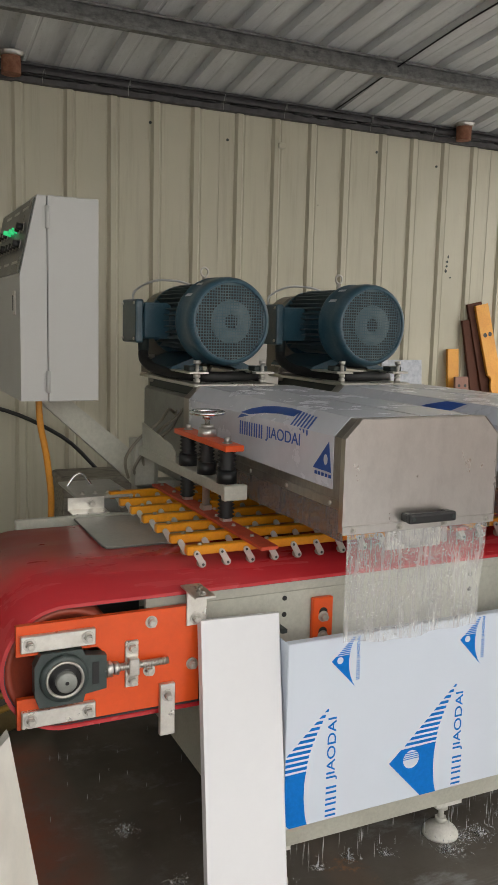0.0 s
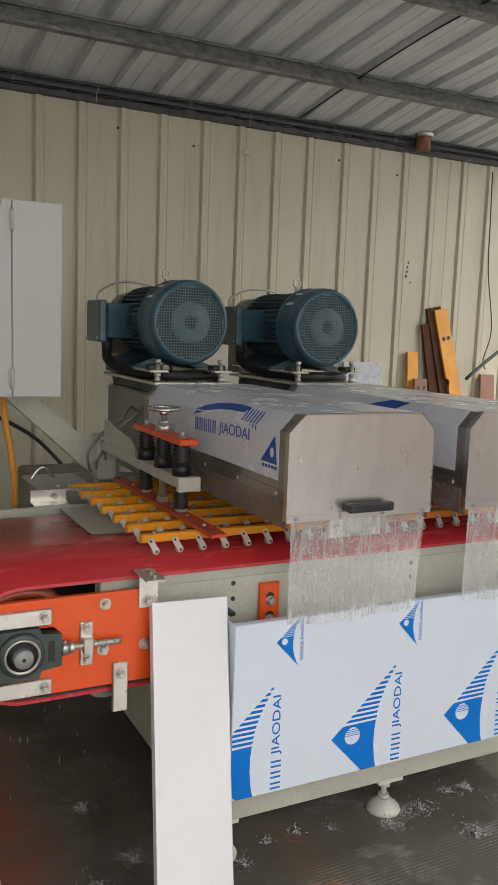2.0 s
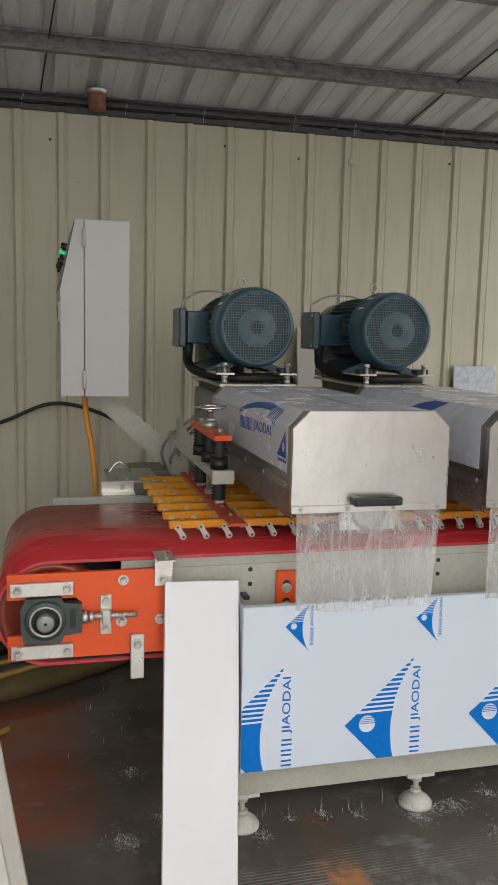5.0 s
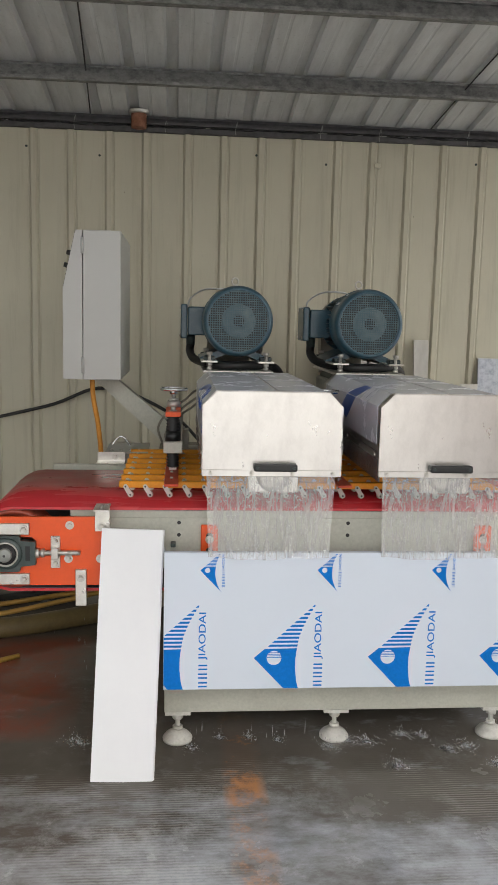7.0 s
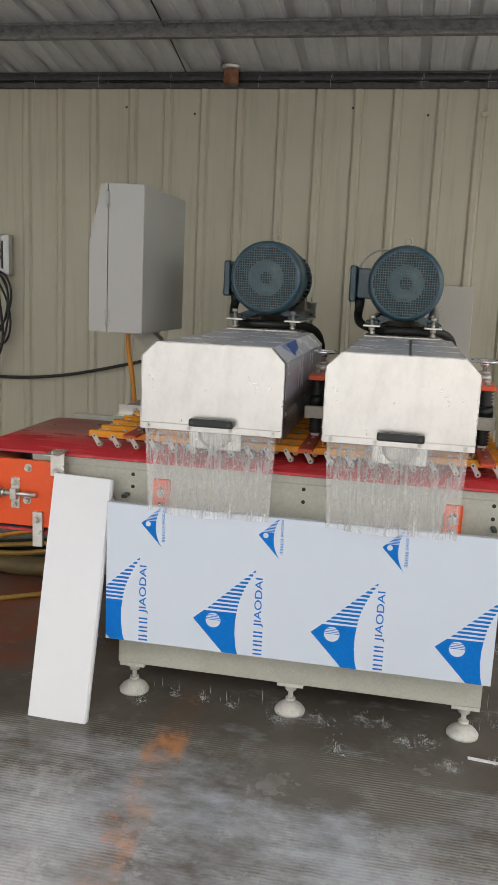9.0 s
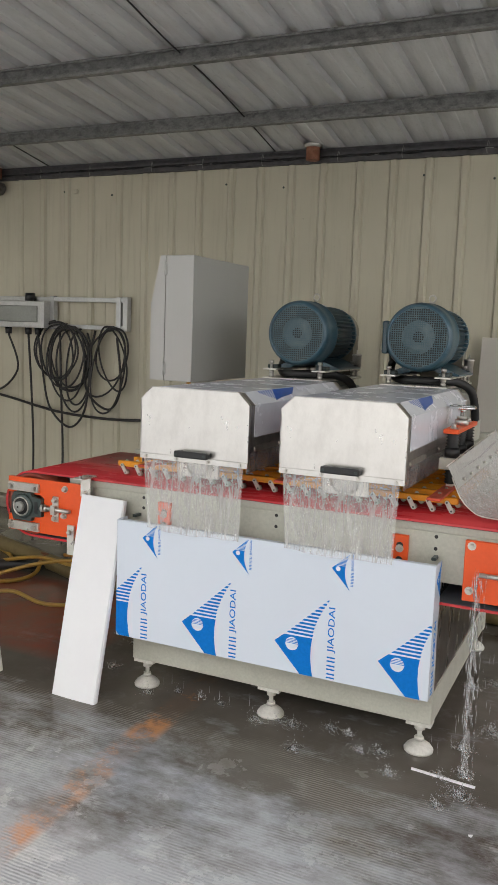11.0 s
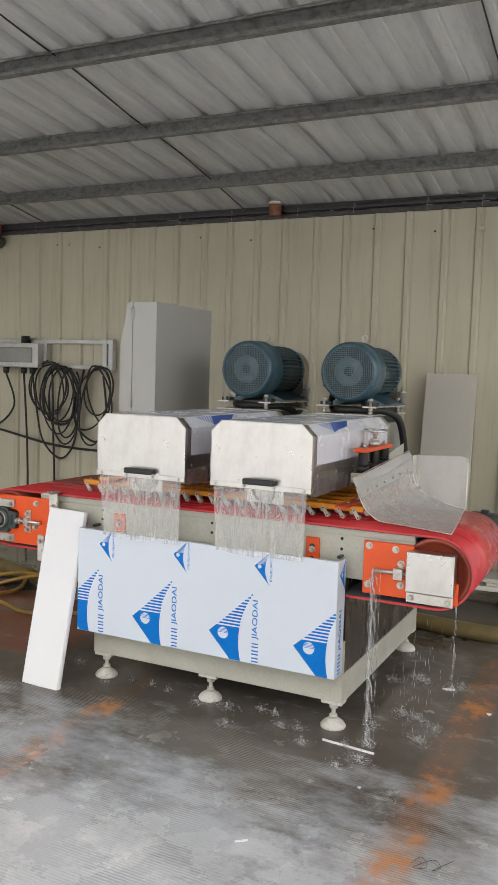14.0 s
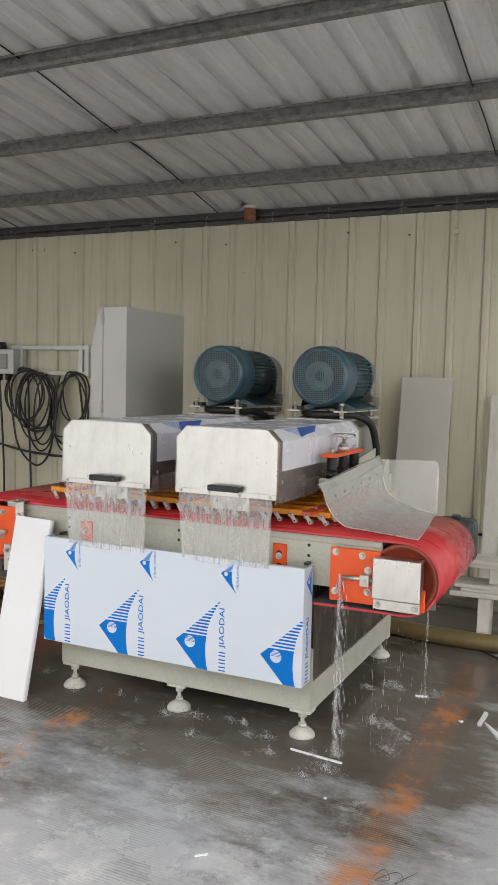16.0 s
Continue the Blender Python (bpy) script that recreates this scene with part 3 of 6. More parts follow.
        x += w * rnd.uniform(0.6, 2.2)
    tagged(part("sealing_strip", bm, "black_rubber", bpy.data.objects["trim"], "ragged black sealing foam on the wall top"), kind="stuff")
    for k in range(13):
        x = -2.6 + 0.49 * k + rnd.uniform(-0.08, 0.08)
        pts = [(x, 4.478, 2.768), (x - 0.004, 4.470, 2.80), (x + 0.006, 4.465, 2.835 + rnd.uniform(0, 0.02)), (x + 0.012, 4.476, 2.80)]
        part("tie_wire", tube(B(), pts, 0.0018, 5, 3), "grey_steel", bpy.data.objects["trim"])
    for x in (-2.1, 0.708, 3.517):
        bm = B()
        lathe(bm, (x, 4.42, 2.775), (0, 0, 1), [(0.048, 0), (0.048, 0.085), (0.055, 0.09), (0.058, 0.105), (0.046, 0.105), (0.042, 0.02)], 20)
        stub = solid("roof_post_stub", bm, "rust", (x, 4.43, 2.76), "rusty steel pipe stub at the top of the wall", "pipe", "rusty pipe stubs")
        # pale ring stands in for daylight leaking in at the pipe top
        part("collar", lathe(B(), (x, 4.42, 2.846), (0, 0, 1), [(0.056, 0.012), (0.060, 0.014), (0.0615, 0.028), (0.065, 0.034), (0.058, 0.036)], 20), "zinc", stub, "pale ring in place of the daylight at the pipe top")
    for xa, xb in ((0.62, 0.40), (2.69, 2.60), (-1.45, -1.6), (4.75, 4.6)):
        pts = [(xa + (xb - xa) * k / 6, 1.0 + 3.5 * k / 6, roof_z(1.0 + 3.5 * k / 6) - 0.006 - (0.012 if k % 2 else 0)) for k in range(7)]
        solid("roof_cable", tube(B(), pts, 0.0045, 6, 4), "cable_black", (xa, 1.0, 3.2), "black cable running under the roof sheets", "cable", "roof cables")
    solid("roof_beam", cyl(B(), (-2.12, -1.8, roof_z(-1.8) - 0.16), (-2.12, 4.5, roof_z(4.5) - 0.16), 0.055, seg=16), "galvanised", (-2.12, 0, 3.1), "grey steel tube beam under the purlins", "beam", kind="structure")
    # low concrete kerb under the wall
    solid("kerb", box(B(), -6.3, 5.0, 4.40, 4.52, 0, 0.10, 0.01), "foam", (0, 4.46, 0), "rough concrete kerb at the foot of the wall", "kerb", kind="structure")


build_setting()

# ---- conveyor machine ----
TOP, LOW = 0.918, 0.612
CZ, DR = (TOP + LOW) / 2, (TOP - LOW) / 2
LX, RX = 0.403, 2.655
NEAR, FAR = 1.842, 2.585


def loop(r, n=24):
    pts = []
    for i in range(n + 1):
        a = math.pi / 2 + math.pi * i / n
        pts.append((LX + r * math.cos(a), CZ + r * math.sin(a)))
    for i in range(n + 1):
        a = -math.pi / 2 + math.pi * i / n
        pts.append((RX + r * math.cos(a), CZ + r * math.sin(a)))
    return pts


def ring_band(bm, outer, inner, y0, y1):
    def row(pts, y):
        return [bm.verts.new((x, y, z)) for x, z in pts]
    a, b, c, d = row(outer, y0), row(outer, y1), row(inner, y0), row(inner, y1)
    n = len(outer)
    for i in range(n):
        j = (i + 1) % n
        for q in ((a[i], b[i], b[j], a[j]), (c[i], c[j], d[j], d[i])):
            bm.faces.new(q).smooth = True
        bm.faces.new((a[i], a[j], c[j], c[i]))
        bm.faces.new((b[i], d[i], d[j], b[j]))
    return bm


def build_belt():
    belt = thing("conveyor_belt", (LX, NEAR, LOW), "glossy wet red rubber conveyor belt on drums", "conveyor belt")
    part("belt", ring_band(B(), loop(DR), loop(DR - 0.0085), NEAR, FAR), "belt_red", belt)
    part("belt_lining", ring_band(B(), loop(DR - 0.0087), loop(DR - 0.0113), NEAR + 0.006, FAR - 0.006), "belt_edge", belt, "dark grey fabric lining of the belt")
    drums = []
    for x in (LX, RX):
        bm = B()
        r = DR - 0.0115
        lathe(bm, (x, NEAR + 0.006, CZ), (0, 1, 0), [(0.03, 0.03), (0.10, 0.03), (r - 0.02, 0.012), (r - 0.012, 0.0), (r, 0.0), (r, FAR - NEAR - 0.012), (0.03, FAR - NEAR - 0.012)], 40)
        d = part("drum", bm, "drum_red", belt, "red-brown painted steel drum")
        axis = Vector((x, 0, CZ)) - Vector((LX, 0, LOW))
        d.data.transform(Matrix.Translation(-axis))
        d.location = axis
        drums.append(d)
    return drums


DRUMS = build_belt()


def build_frame():
    fr = thing("tile_cutting_machine", (0.95, 1.86, 0), "grey painted steel bed of a tile cutting machine", "machine")
    # bed rails with their bevelled top lip
    for y, d in ((1.865, 1), (2.60, 1)):
        bm = box(B(), 0.60, 2.56, y, y + 0.012, 0.69, 0.905, 0.002)
        box(bm, 0.60, 2.56, y + 0.012, y + 0.05, 0.893, 0.905)
        part("bed_rail", bm, "rail_paint", fr)
    part("rail_lip", prism(B(), [(1.8652, 0.874), (1.8615, 0.878), (1.8575, 0.904), (1.8652, 0.906)], "x", 0.60, 2.56), "rail_paint", fr)
    part("bed_plate", box(B(), 0.62, 2.54, 1.88, 2.6, 0.885, 0.892), "grey_steel", fr)
    part("rear_rail", box(B(), 0.42, 2.56, 2.665, 2.69, 0.86, 0.928, 0.003), "rail_paint", fr)
    hole = mesh_of("bolt_hole", cyl(B(), (0, 0, 0), (0, -0.0015, 0), 0.007, seg=12), "black_rubber")
    for x in (0.985, 1.603, 2.24):
        for z in (0.858, 0.813):
            shared("bolt_hole", hole, fr, pose(x, 1.865, z))
    # orange stop plates on the rail
    for x in (1.095, 2.11):
        p = part("stop_plate", box(B(), x - 0.031, x + 0.031, 1.848, 1.865, 0.70, 0.852, 0.003), "orange_paint", fr, "orange painted steel plate")
        for z in (0.80, 0.745):
            shared("slot", mesh_of("slot", cyl(B(), (0, 0, 0), (0, -0.001, 0), 0.013, seg=14), "black_rubber"), p, pose(x, 1.848, z + 0.012))
            bolt(p, x, 1.848, z)
    # tray
    for nm, b in (("tray_side", (0.94, 2.262, 1.885, 1.90, 0.128, 0.40)), ("tray_side", (0.94, 2.262, 3.14, 3.155, 0.12, 0.40)),
                  ("tray_end", (0.94, 0.955, 1.90, 3.14, 0.12, 0.36)), ("tray_end", (2.247, 2.262, 1.90, 3.14, 0.12, 0.25)), ("tray_bottom", (0.955, 2.247, 1.90, 3.14, 0.13, 0.14))):
        part(nm, box(B(), *b), "rail_paint", fr)
    part("base_channel", box(B(), 0.938, 2.264, 1.872, 1.885, 0.127, 0.40, 0.003), "rail_paint", fr)
    # near-black box added in place of the shade inside the frame
    part("inner_shade_box", box(B(), 0.975, 2.225, 1.96, 3.06, 0.142, 0.585, 0.01), "inner_shade", fr, "near-black box in place of the shade inside the frame")
    part("end_sheet", box(B(), 2.248, 2.258, 1.902, 3.08, 0.252, 0.70), "wet_shaded_sheet", fr, "stained wet end sheet, darkened to carry the shade")
    for x in (0.955, 2.19):
        for y in (1.90, 3.08):
            part("corner_post", box(B(), x, x + 0.055, y, y + 0.055, 0.14, 0.70 if y < 2 else 1.05), "rail_paint", fr)
    part("rear_beam", box(B(), 0.95, 2.26, 3.07, 3.15, 0.86, 0.95, 0.003), "rail_paint", fr)
    for x in (0.955, 2.19):
        part("cross_beam", box(B(), x, x + 0.05, 1.885, 3.09, 0.69, 0.74, 0.002), "rail_paint", fr)
    # levelling feet
    for x in (0.989, 1.592, 2.215):
        for y in (1.915, 3.12):
            foot = part("levelling_foot", lathe(B(), (x, y, 0), (0, 0, 1), [(0.056, 0), (0.057, 0.008), (0.047, 0.022), (0.026, 0.037), (0.017, 0.040)], 24), "foot_white", fr, "white plastic levelling foot")
            bm = cyl(B(), (x, y, 0.038), (x, y, 0.13), 0.009, seg=12)
            cyl(bm, (x, y, 0.044), (x, y, 0.056), 0.019, seg=6)
            cyl(bm, (x, y, 0.086), (x, y, 0.106), 0.021, seg=6)
            part("stem", bm, "foot_white", foot)
            part("pad_plate", box(B(), x - 0.048, x + 0.048, y - 0.036, y + 0.03, 0.112, 0.127), "foot_white", foot)
    # black plate added for the shade inside the belt at the feed end
    part("belt_shade_plate", box(B(), 0.43, 0.62, 1.98, 1.986, 0.63, 0.903), "black_rubber", fr, "black plate in place of the shade inside the belt")
    # tension unit at the feed end
    outline = [(0.284, 0.640), (0.727, 0.640), (0.727, 0.887), (0.284, 0.887), (0.284, 0.815), (0.47, 0.815), (0.485, 0.80), (0.485, 0.727), (0.47, 0.712), (0.284, 0.712)]
    tp = part("tension_plate", prism(B(), outline, "y", 1.822, 1.838), "orange_paint", fr, "orange painted slotted steel plate")
    part("spacer", box(B(), 0.62, 0.72, 1.838, 1.866, 0.70, 0.88), "rail_paint", fr)
    for z0, z1 in ((0.826, 0.866), (0.646, 0.686)):
        g = part("guide_bar", box(B(), 0.292, 0.463, 1.808, 1.8225, z0, z1, 0.002), "plate_steel", tp)
        for x in (0.312, 0.445):
            bolt(g, x, 1.808, (z0 + z1) / 2)
    bx, bz = 0.386, 0.762
    bm = prism(B(), [(0.320, 0.727), (0.330, 0.695), (0.43, 0.695), (0.436, 0.714), (0.486, 0.720), (0.486, 0.802), (0.436, 0.808), (0.43, 0.823), (0.335, 0.823), (0.320, 0.794)], "y", 1.798, 1.83)
    lathe(bm, (bx, 1.80, bz), (0, -1, 0), [(0.056, 0), (0.056, 0.008), (0.050, 0.014), (0.040, 0.014)], 28)
    be = part("bearing_block", bm, "bearing_paint", tp, "dark grey-green cast bearing block")
    part("bearing_ring", lathe(B(), (bx, 1.786, bz), (0, -1, 0), [(0.044, 0), (0.044, 0.005), (0.039, 0.005), (0.038, 0.001), (0.030, 0.001)], 28), "zinc", be)
    part("seal", lathe(B(), (bx, 1.786, bz), (0, -1, 0), [(0.037, 0), (0.037, 0.003), (0.029, 0.003), (0.029, 0.006), (0.023, 0.006)], 28), "black_rubber", be)
    part("shaft_end", lathe(B(), (bx, 1.80, bz), (0, -1, 0), [(0.024, 0), (0.024, 0.034), (0.021, 0.037), (0.0045, 0.037)], 24), "grey_steel", be)
    part("centre_hole", cyl(B(), (bx, 1.7635, bz), (bx, 1.762, bz), 0.0045, seg=12), "black_rubber", be)
    part("window", box(B(), 0.452, 0.468, 1.7965, 1.7985, 0.735, 0.788), "black_rubber", be)
    bm = cyl(B(), (0.484, 1.806, bz), (0.640, 1.806, bz), 0.0085, seg=14)
    for k in range(30):
        lathe(bm, (0.515 + k * 0.004, 1.806, bz), (1, 0, 0), [(0.0085, 0), (0.0098, 0.001), (0.0085, 0.002)], 12)
    part("threaded_rod", bm, "zinc", tp)
    bm = cyl(B(), (0.486, 1.806, bz), (0.500, 1.806, bz), 0.019, seg=6)
    cyl(bm, (0.504, 1.806, bz), (0.516, 1.806, bz), 0.016, seg=6)
    part("lock_nut", bm, "zinc", tp)
    jb = part("screw_block", box(B(), 0.540, 0.565, 1.793, 1.8225, 0.740, 0.782, 0.002), "zinc", tp)
    part("strap", box(B(), 0.536, 0.569, 1.815, 1.8225, 0.704, 0.820, 0.002), "plate_steel", jb)
    for z in (0.803, 0.721):
        bolt(jb, 0.5525, 1.815, z)
    for x, z in ((0.602, 0.858), (0.597, 0.737), (0.708, 0.737)):
        bolt(tp, x, 1.822, z)
    hp = part("hanger_plate", box(B(), 0.622, 0.661, 1.808, 1.8225, 0.567, 0.700, 0.002), "plate_steel", tp)
    bolt(hp, 0.641, 1.808, 0.671)
    # angle bracket above the tension plate
    bm = box(B(), 0.690, 0.742, 1.814, 1.8205, 0.838, 0.926, 0.001)
    box(bm, 0.690, 0.742, 1.756, 1.862, 0.922, 0.928, 0.001)
    ab = part("angle_bracket", bm, "plate_steel", fr)
    bolt(ab, 0.714, 1.814, 0.856)
    for y in (1.775, 1.80):
        bolt(ab, 0.716, y, 0.928, SMALL_BOLT, -90)
    # drive-end plate, cover box and screw at the discharge end
    op = part("tension_plate", box(B(), 2.352, 2.565, 1.822, 1.838, 0.648, 0.872, 0.003), "orange_paint", fr, "orange painted steel plate")
    part("spacer", box(B(), 2.40, 2.54, 1.838, 1.866, 0.70, 0.86), "rail_paint", fr)
    part("plate_tongue", box(B(), 2.565, 2.751, 1.826, 1.838, 0.645, 0.735, 0.002), "orange_paint", op)
    for x, z in ((2.376, 0.852), (2.49, 0.848), (2.376, 0.688), (2.515, 0.79), (2.515, 0.70)):
        bolt(op, x, 1.822, z)
    cb = part("cover_box", box(B(), 2.548, 2.742, 1.772, 1.834, 0.690, 0.857, 0.003), "stainless", op, "brushed stainless cover box")
    gb = part("guide_bar", box(B(), 2.545, 2.735, 1.806, 1.822, 0.640, 0.682, 0.002), "plate_steel", op)
    for x in (2.565, 2.715):
        bolt(gb, x, 1.806, 0.661)
    part("threaded_rod", cyl(B(), (2.41, 1.806, 0.755), (2.55, 1.806, 0.755), 0.009, seg=12), "zinc", op)
    sb = part("screw_block", box(B(), 2.490, 2.53, 1.790, 1.822, 0.728, 0.775, 0.002), "zinc", op)
    bolt(sb, 2.51, 1.790, 0.751, SMALL_BOLT)
    # vertical carrier plates at the rear for the adjusting beams
    for x in (0.955, 1.575, 2.195):
        part("carrier_plate", box(B(), x - 0.035, x + 0.045, 3.00, 3.08, 0.95, 1.13, 0.003), "rail_paint", fr)
    return fr


FRAME = build_frame()


# ---- splash panel with its printed film ----
def letters(word, put, length, height, depth):
    """A word in the built-in font as one mesh; put maps (along, up, out) to the place."""
    cu = bpy.data.curves.new("word", "FONT")
    cu.body, cu.extrude, cu.offset = word, 0.02, 0.002
    ob = bpy.data.objects.new("word", cu)
    me = bpy.data.meshes.new_from_object(ob)
    bm = B()
    bm.from_mesh(me)
    bpy.data.objects.remove(ob)
    bpy.data.curves.remove(cu)
    bpy.data.meshes.remove(me)
    us, vs = [q.co.x for q in bm.verts], [q.co.y for q in bm.verts]
    ua, ub, va, vb = min(us), max(us), min(vs), max(vs)
    for q in bm.verts:
        q.co = put((q.co.x - ua) / (ub - ua) * length, (q.co.y - va) / (vb - va) * height, depth if q.co.z > 0 else 0.0)
    return bm


def keep_side(poly, axis, limit, sign):
    """The part of a flat outline on one side of a line."""
    out = []
    for i, p in enumerate(poly):
        o = poly[i - 1]
        dp, do = sign * (p[axis] - limit), sign * (o[axis] - limit)
        if (dp >= 0) != (do >= 0):
            t = do / (do - dp)
            out.append((o[0] + (p[0] - o[0]) * t, o[1] + (p[1] - o[1]) * t))
        if dp >= 0:
            out.append(p)
    return out


def print_logo(parent, x, z, s, window, side=None):
    """The film's blue mark: a kite with a slit disc, a fan of stripes and a column of lettering. (x, z): the left tip; side: (x, y) of the return."""
    a, b, lo, hi = window
    face = 1.738

    def flat(name, outline, lift, material="print_blue"):
        o = [(x + u * s, z + w * s) for u, w in outline]
        for axis, limit, sign in ((0, a, 1), (0, b, -1), (1, lo, 1), (1, hi, -1)):
            o = keep_side(o, axis, limit, sign) if o else o
        if len(o) < 3 or max(p[0] for p in o) - min(p[0] for p in o) < 0.0015 or max(p[1] for p in o) - min(p[1] for p in o) < 0.0008:
            return
        if side:
            bm = prism(B(), [(side[1] + u - side[0], w) for u, w in o], "x", side[0], side[0] + lift)
        else:
            bm = prism(B(), o, "y", face - lift, face)
        part(name, bm, material, parent)
    if side is None or s < 0.8:
        flat("blue_print", [(0, 0), (0.036, 0.031), (0.145, 0.033), (0.141, 0.0), (0.141, -0.04), (0.146, -0.085), (0.158, -0.13), (0.177, -0.175), (0.200, -0.212)], 0.0012)
    for k in range(11):
        w = 0.039 + 0.0138 * k
        p = 0.046 + (w - 0.039) * 1.06
        q = 0.146 + (w - 0.039) ** 1.55 * 1.2
        if q > p + 0.001 and (side is None or s < 0.8):
            flat("blue_print", [(p, w), (q, w), (q + 0.002, w + 0.0072), (p + 0.008, w + 0.0072)], 0.0012)
    if x + 0.05 * s > a:
        flat("disc", [(0.068 + 0.025 * math.cos(2 * math.pi * k / 20), 0.0 + 0.025 * math.sin(2 * math.pi * k / 20)) for k in range(20)], 0.0018, "panel_film")
    for k in range(4):
        h = 0.001 + 0.0055 * k
        half = math.sqrt(max(0.0245 ** 2 - h ** 2, 1e-5))
        if s > 0.8 and x + 0.05 * s > a:
            flat("disc_slit", [(0.068 - half, h), (0.068 + half, h), (0.068 + half, h + 0.002), (0.068 - half, h + 0.002)], 0.0024)
    # maker's name as plain bars, the word after it in letters
    for k in range(5):
        w = -0.163 + 0.0306 * k
        for e in (0.0, 0.0135):
            flat("lettering_bar", [(0.2035, w + e), (0.2335, w + e), (0.2335, w + e + 0.0050), (0.2035, w + e + 0.0050)], 0.0012)
    top = x + 0.200 * s
    if top >= a and top + 0.037 * s <= b:
        if side:
            put = lambda u, v, d: Vector((side[0] + d, side[1] + x + 0.234 * s - v - side[0], z - 0.006 * s + u))
        else:
            put = lambda u, v, d: Vector((x + 0.234 * s - v, face - d, z - 0.006 * s + u))
        part("lettering", letters("JIAODAI", put, 0.166 * s, 0.031 * s, 0.0012), "print_blue", parent)


def build_panel():
    x0, x1, y, z0, z1 = 0.935, 2.272, 1.738, 0.279, 0.782
    p = thing("splash_panel", (1.6, y, z0), "white film-covered steel splash panel with blue printed marks", "panel")
    bm = box(B(), x0, x1, y, y + 0.004, z0, z1, 0.0015)
    part("face", bm, "panel_film", p)
    part("side_return", box(B(), x0, x0 + 0.003, y + 0.004, 1.812, z0, z1), "panel_film", p)
    part("side_return", box(B(), x1 - 0.003, x1, y + 0.004, 1.838, z0, z1), "panel_film", p)
    part("top_return", box(B(), x0 + 0.003, x1 - 0.003, y + 0.004, 1.762, z1 - 0.003, z1), "panel_film", p)
    part("hook", box(B(), 0.956, 0.974, 1.82, 1.866, z1 - 0.004, z1 + 0.008, 0.002), "dark_iron", p)
    part("hook", box(B(), 2.235, 2.252, 1.82, 1.866, z1 - 0.004, z1 + 0.008, 0.002), "dark_iron", p)
    window, wrap = (x0 + 0.001, x1 - 0.001, z0 + 0.002, z1 - 0.002), (x1 + 0.001, x1 + 0.099, z0 + 0.002, z1 - 0.002)
    for k in range(4):
        print_logo(p, 0.843 + 0.413 * k, 0.396, 1.06, window)
    for k in range(3):
        print_logo(p, 1.061 + 0.413 * k, 0.719, 0.37, window)
    # print that runs on round the return
    print_logo(p, 2.094, 0.396, 1.06, wrap, (x1, y))
    print_logo(p, 2.300, 0.719, 0.37, wrap, (x1, y))


build_panel()


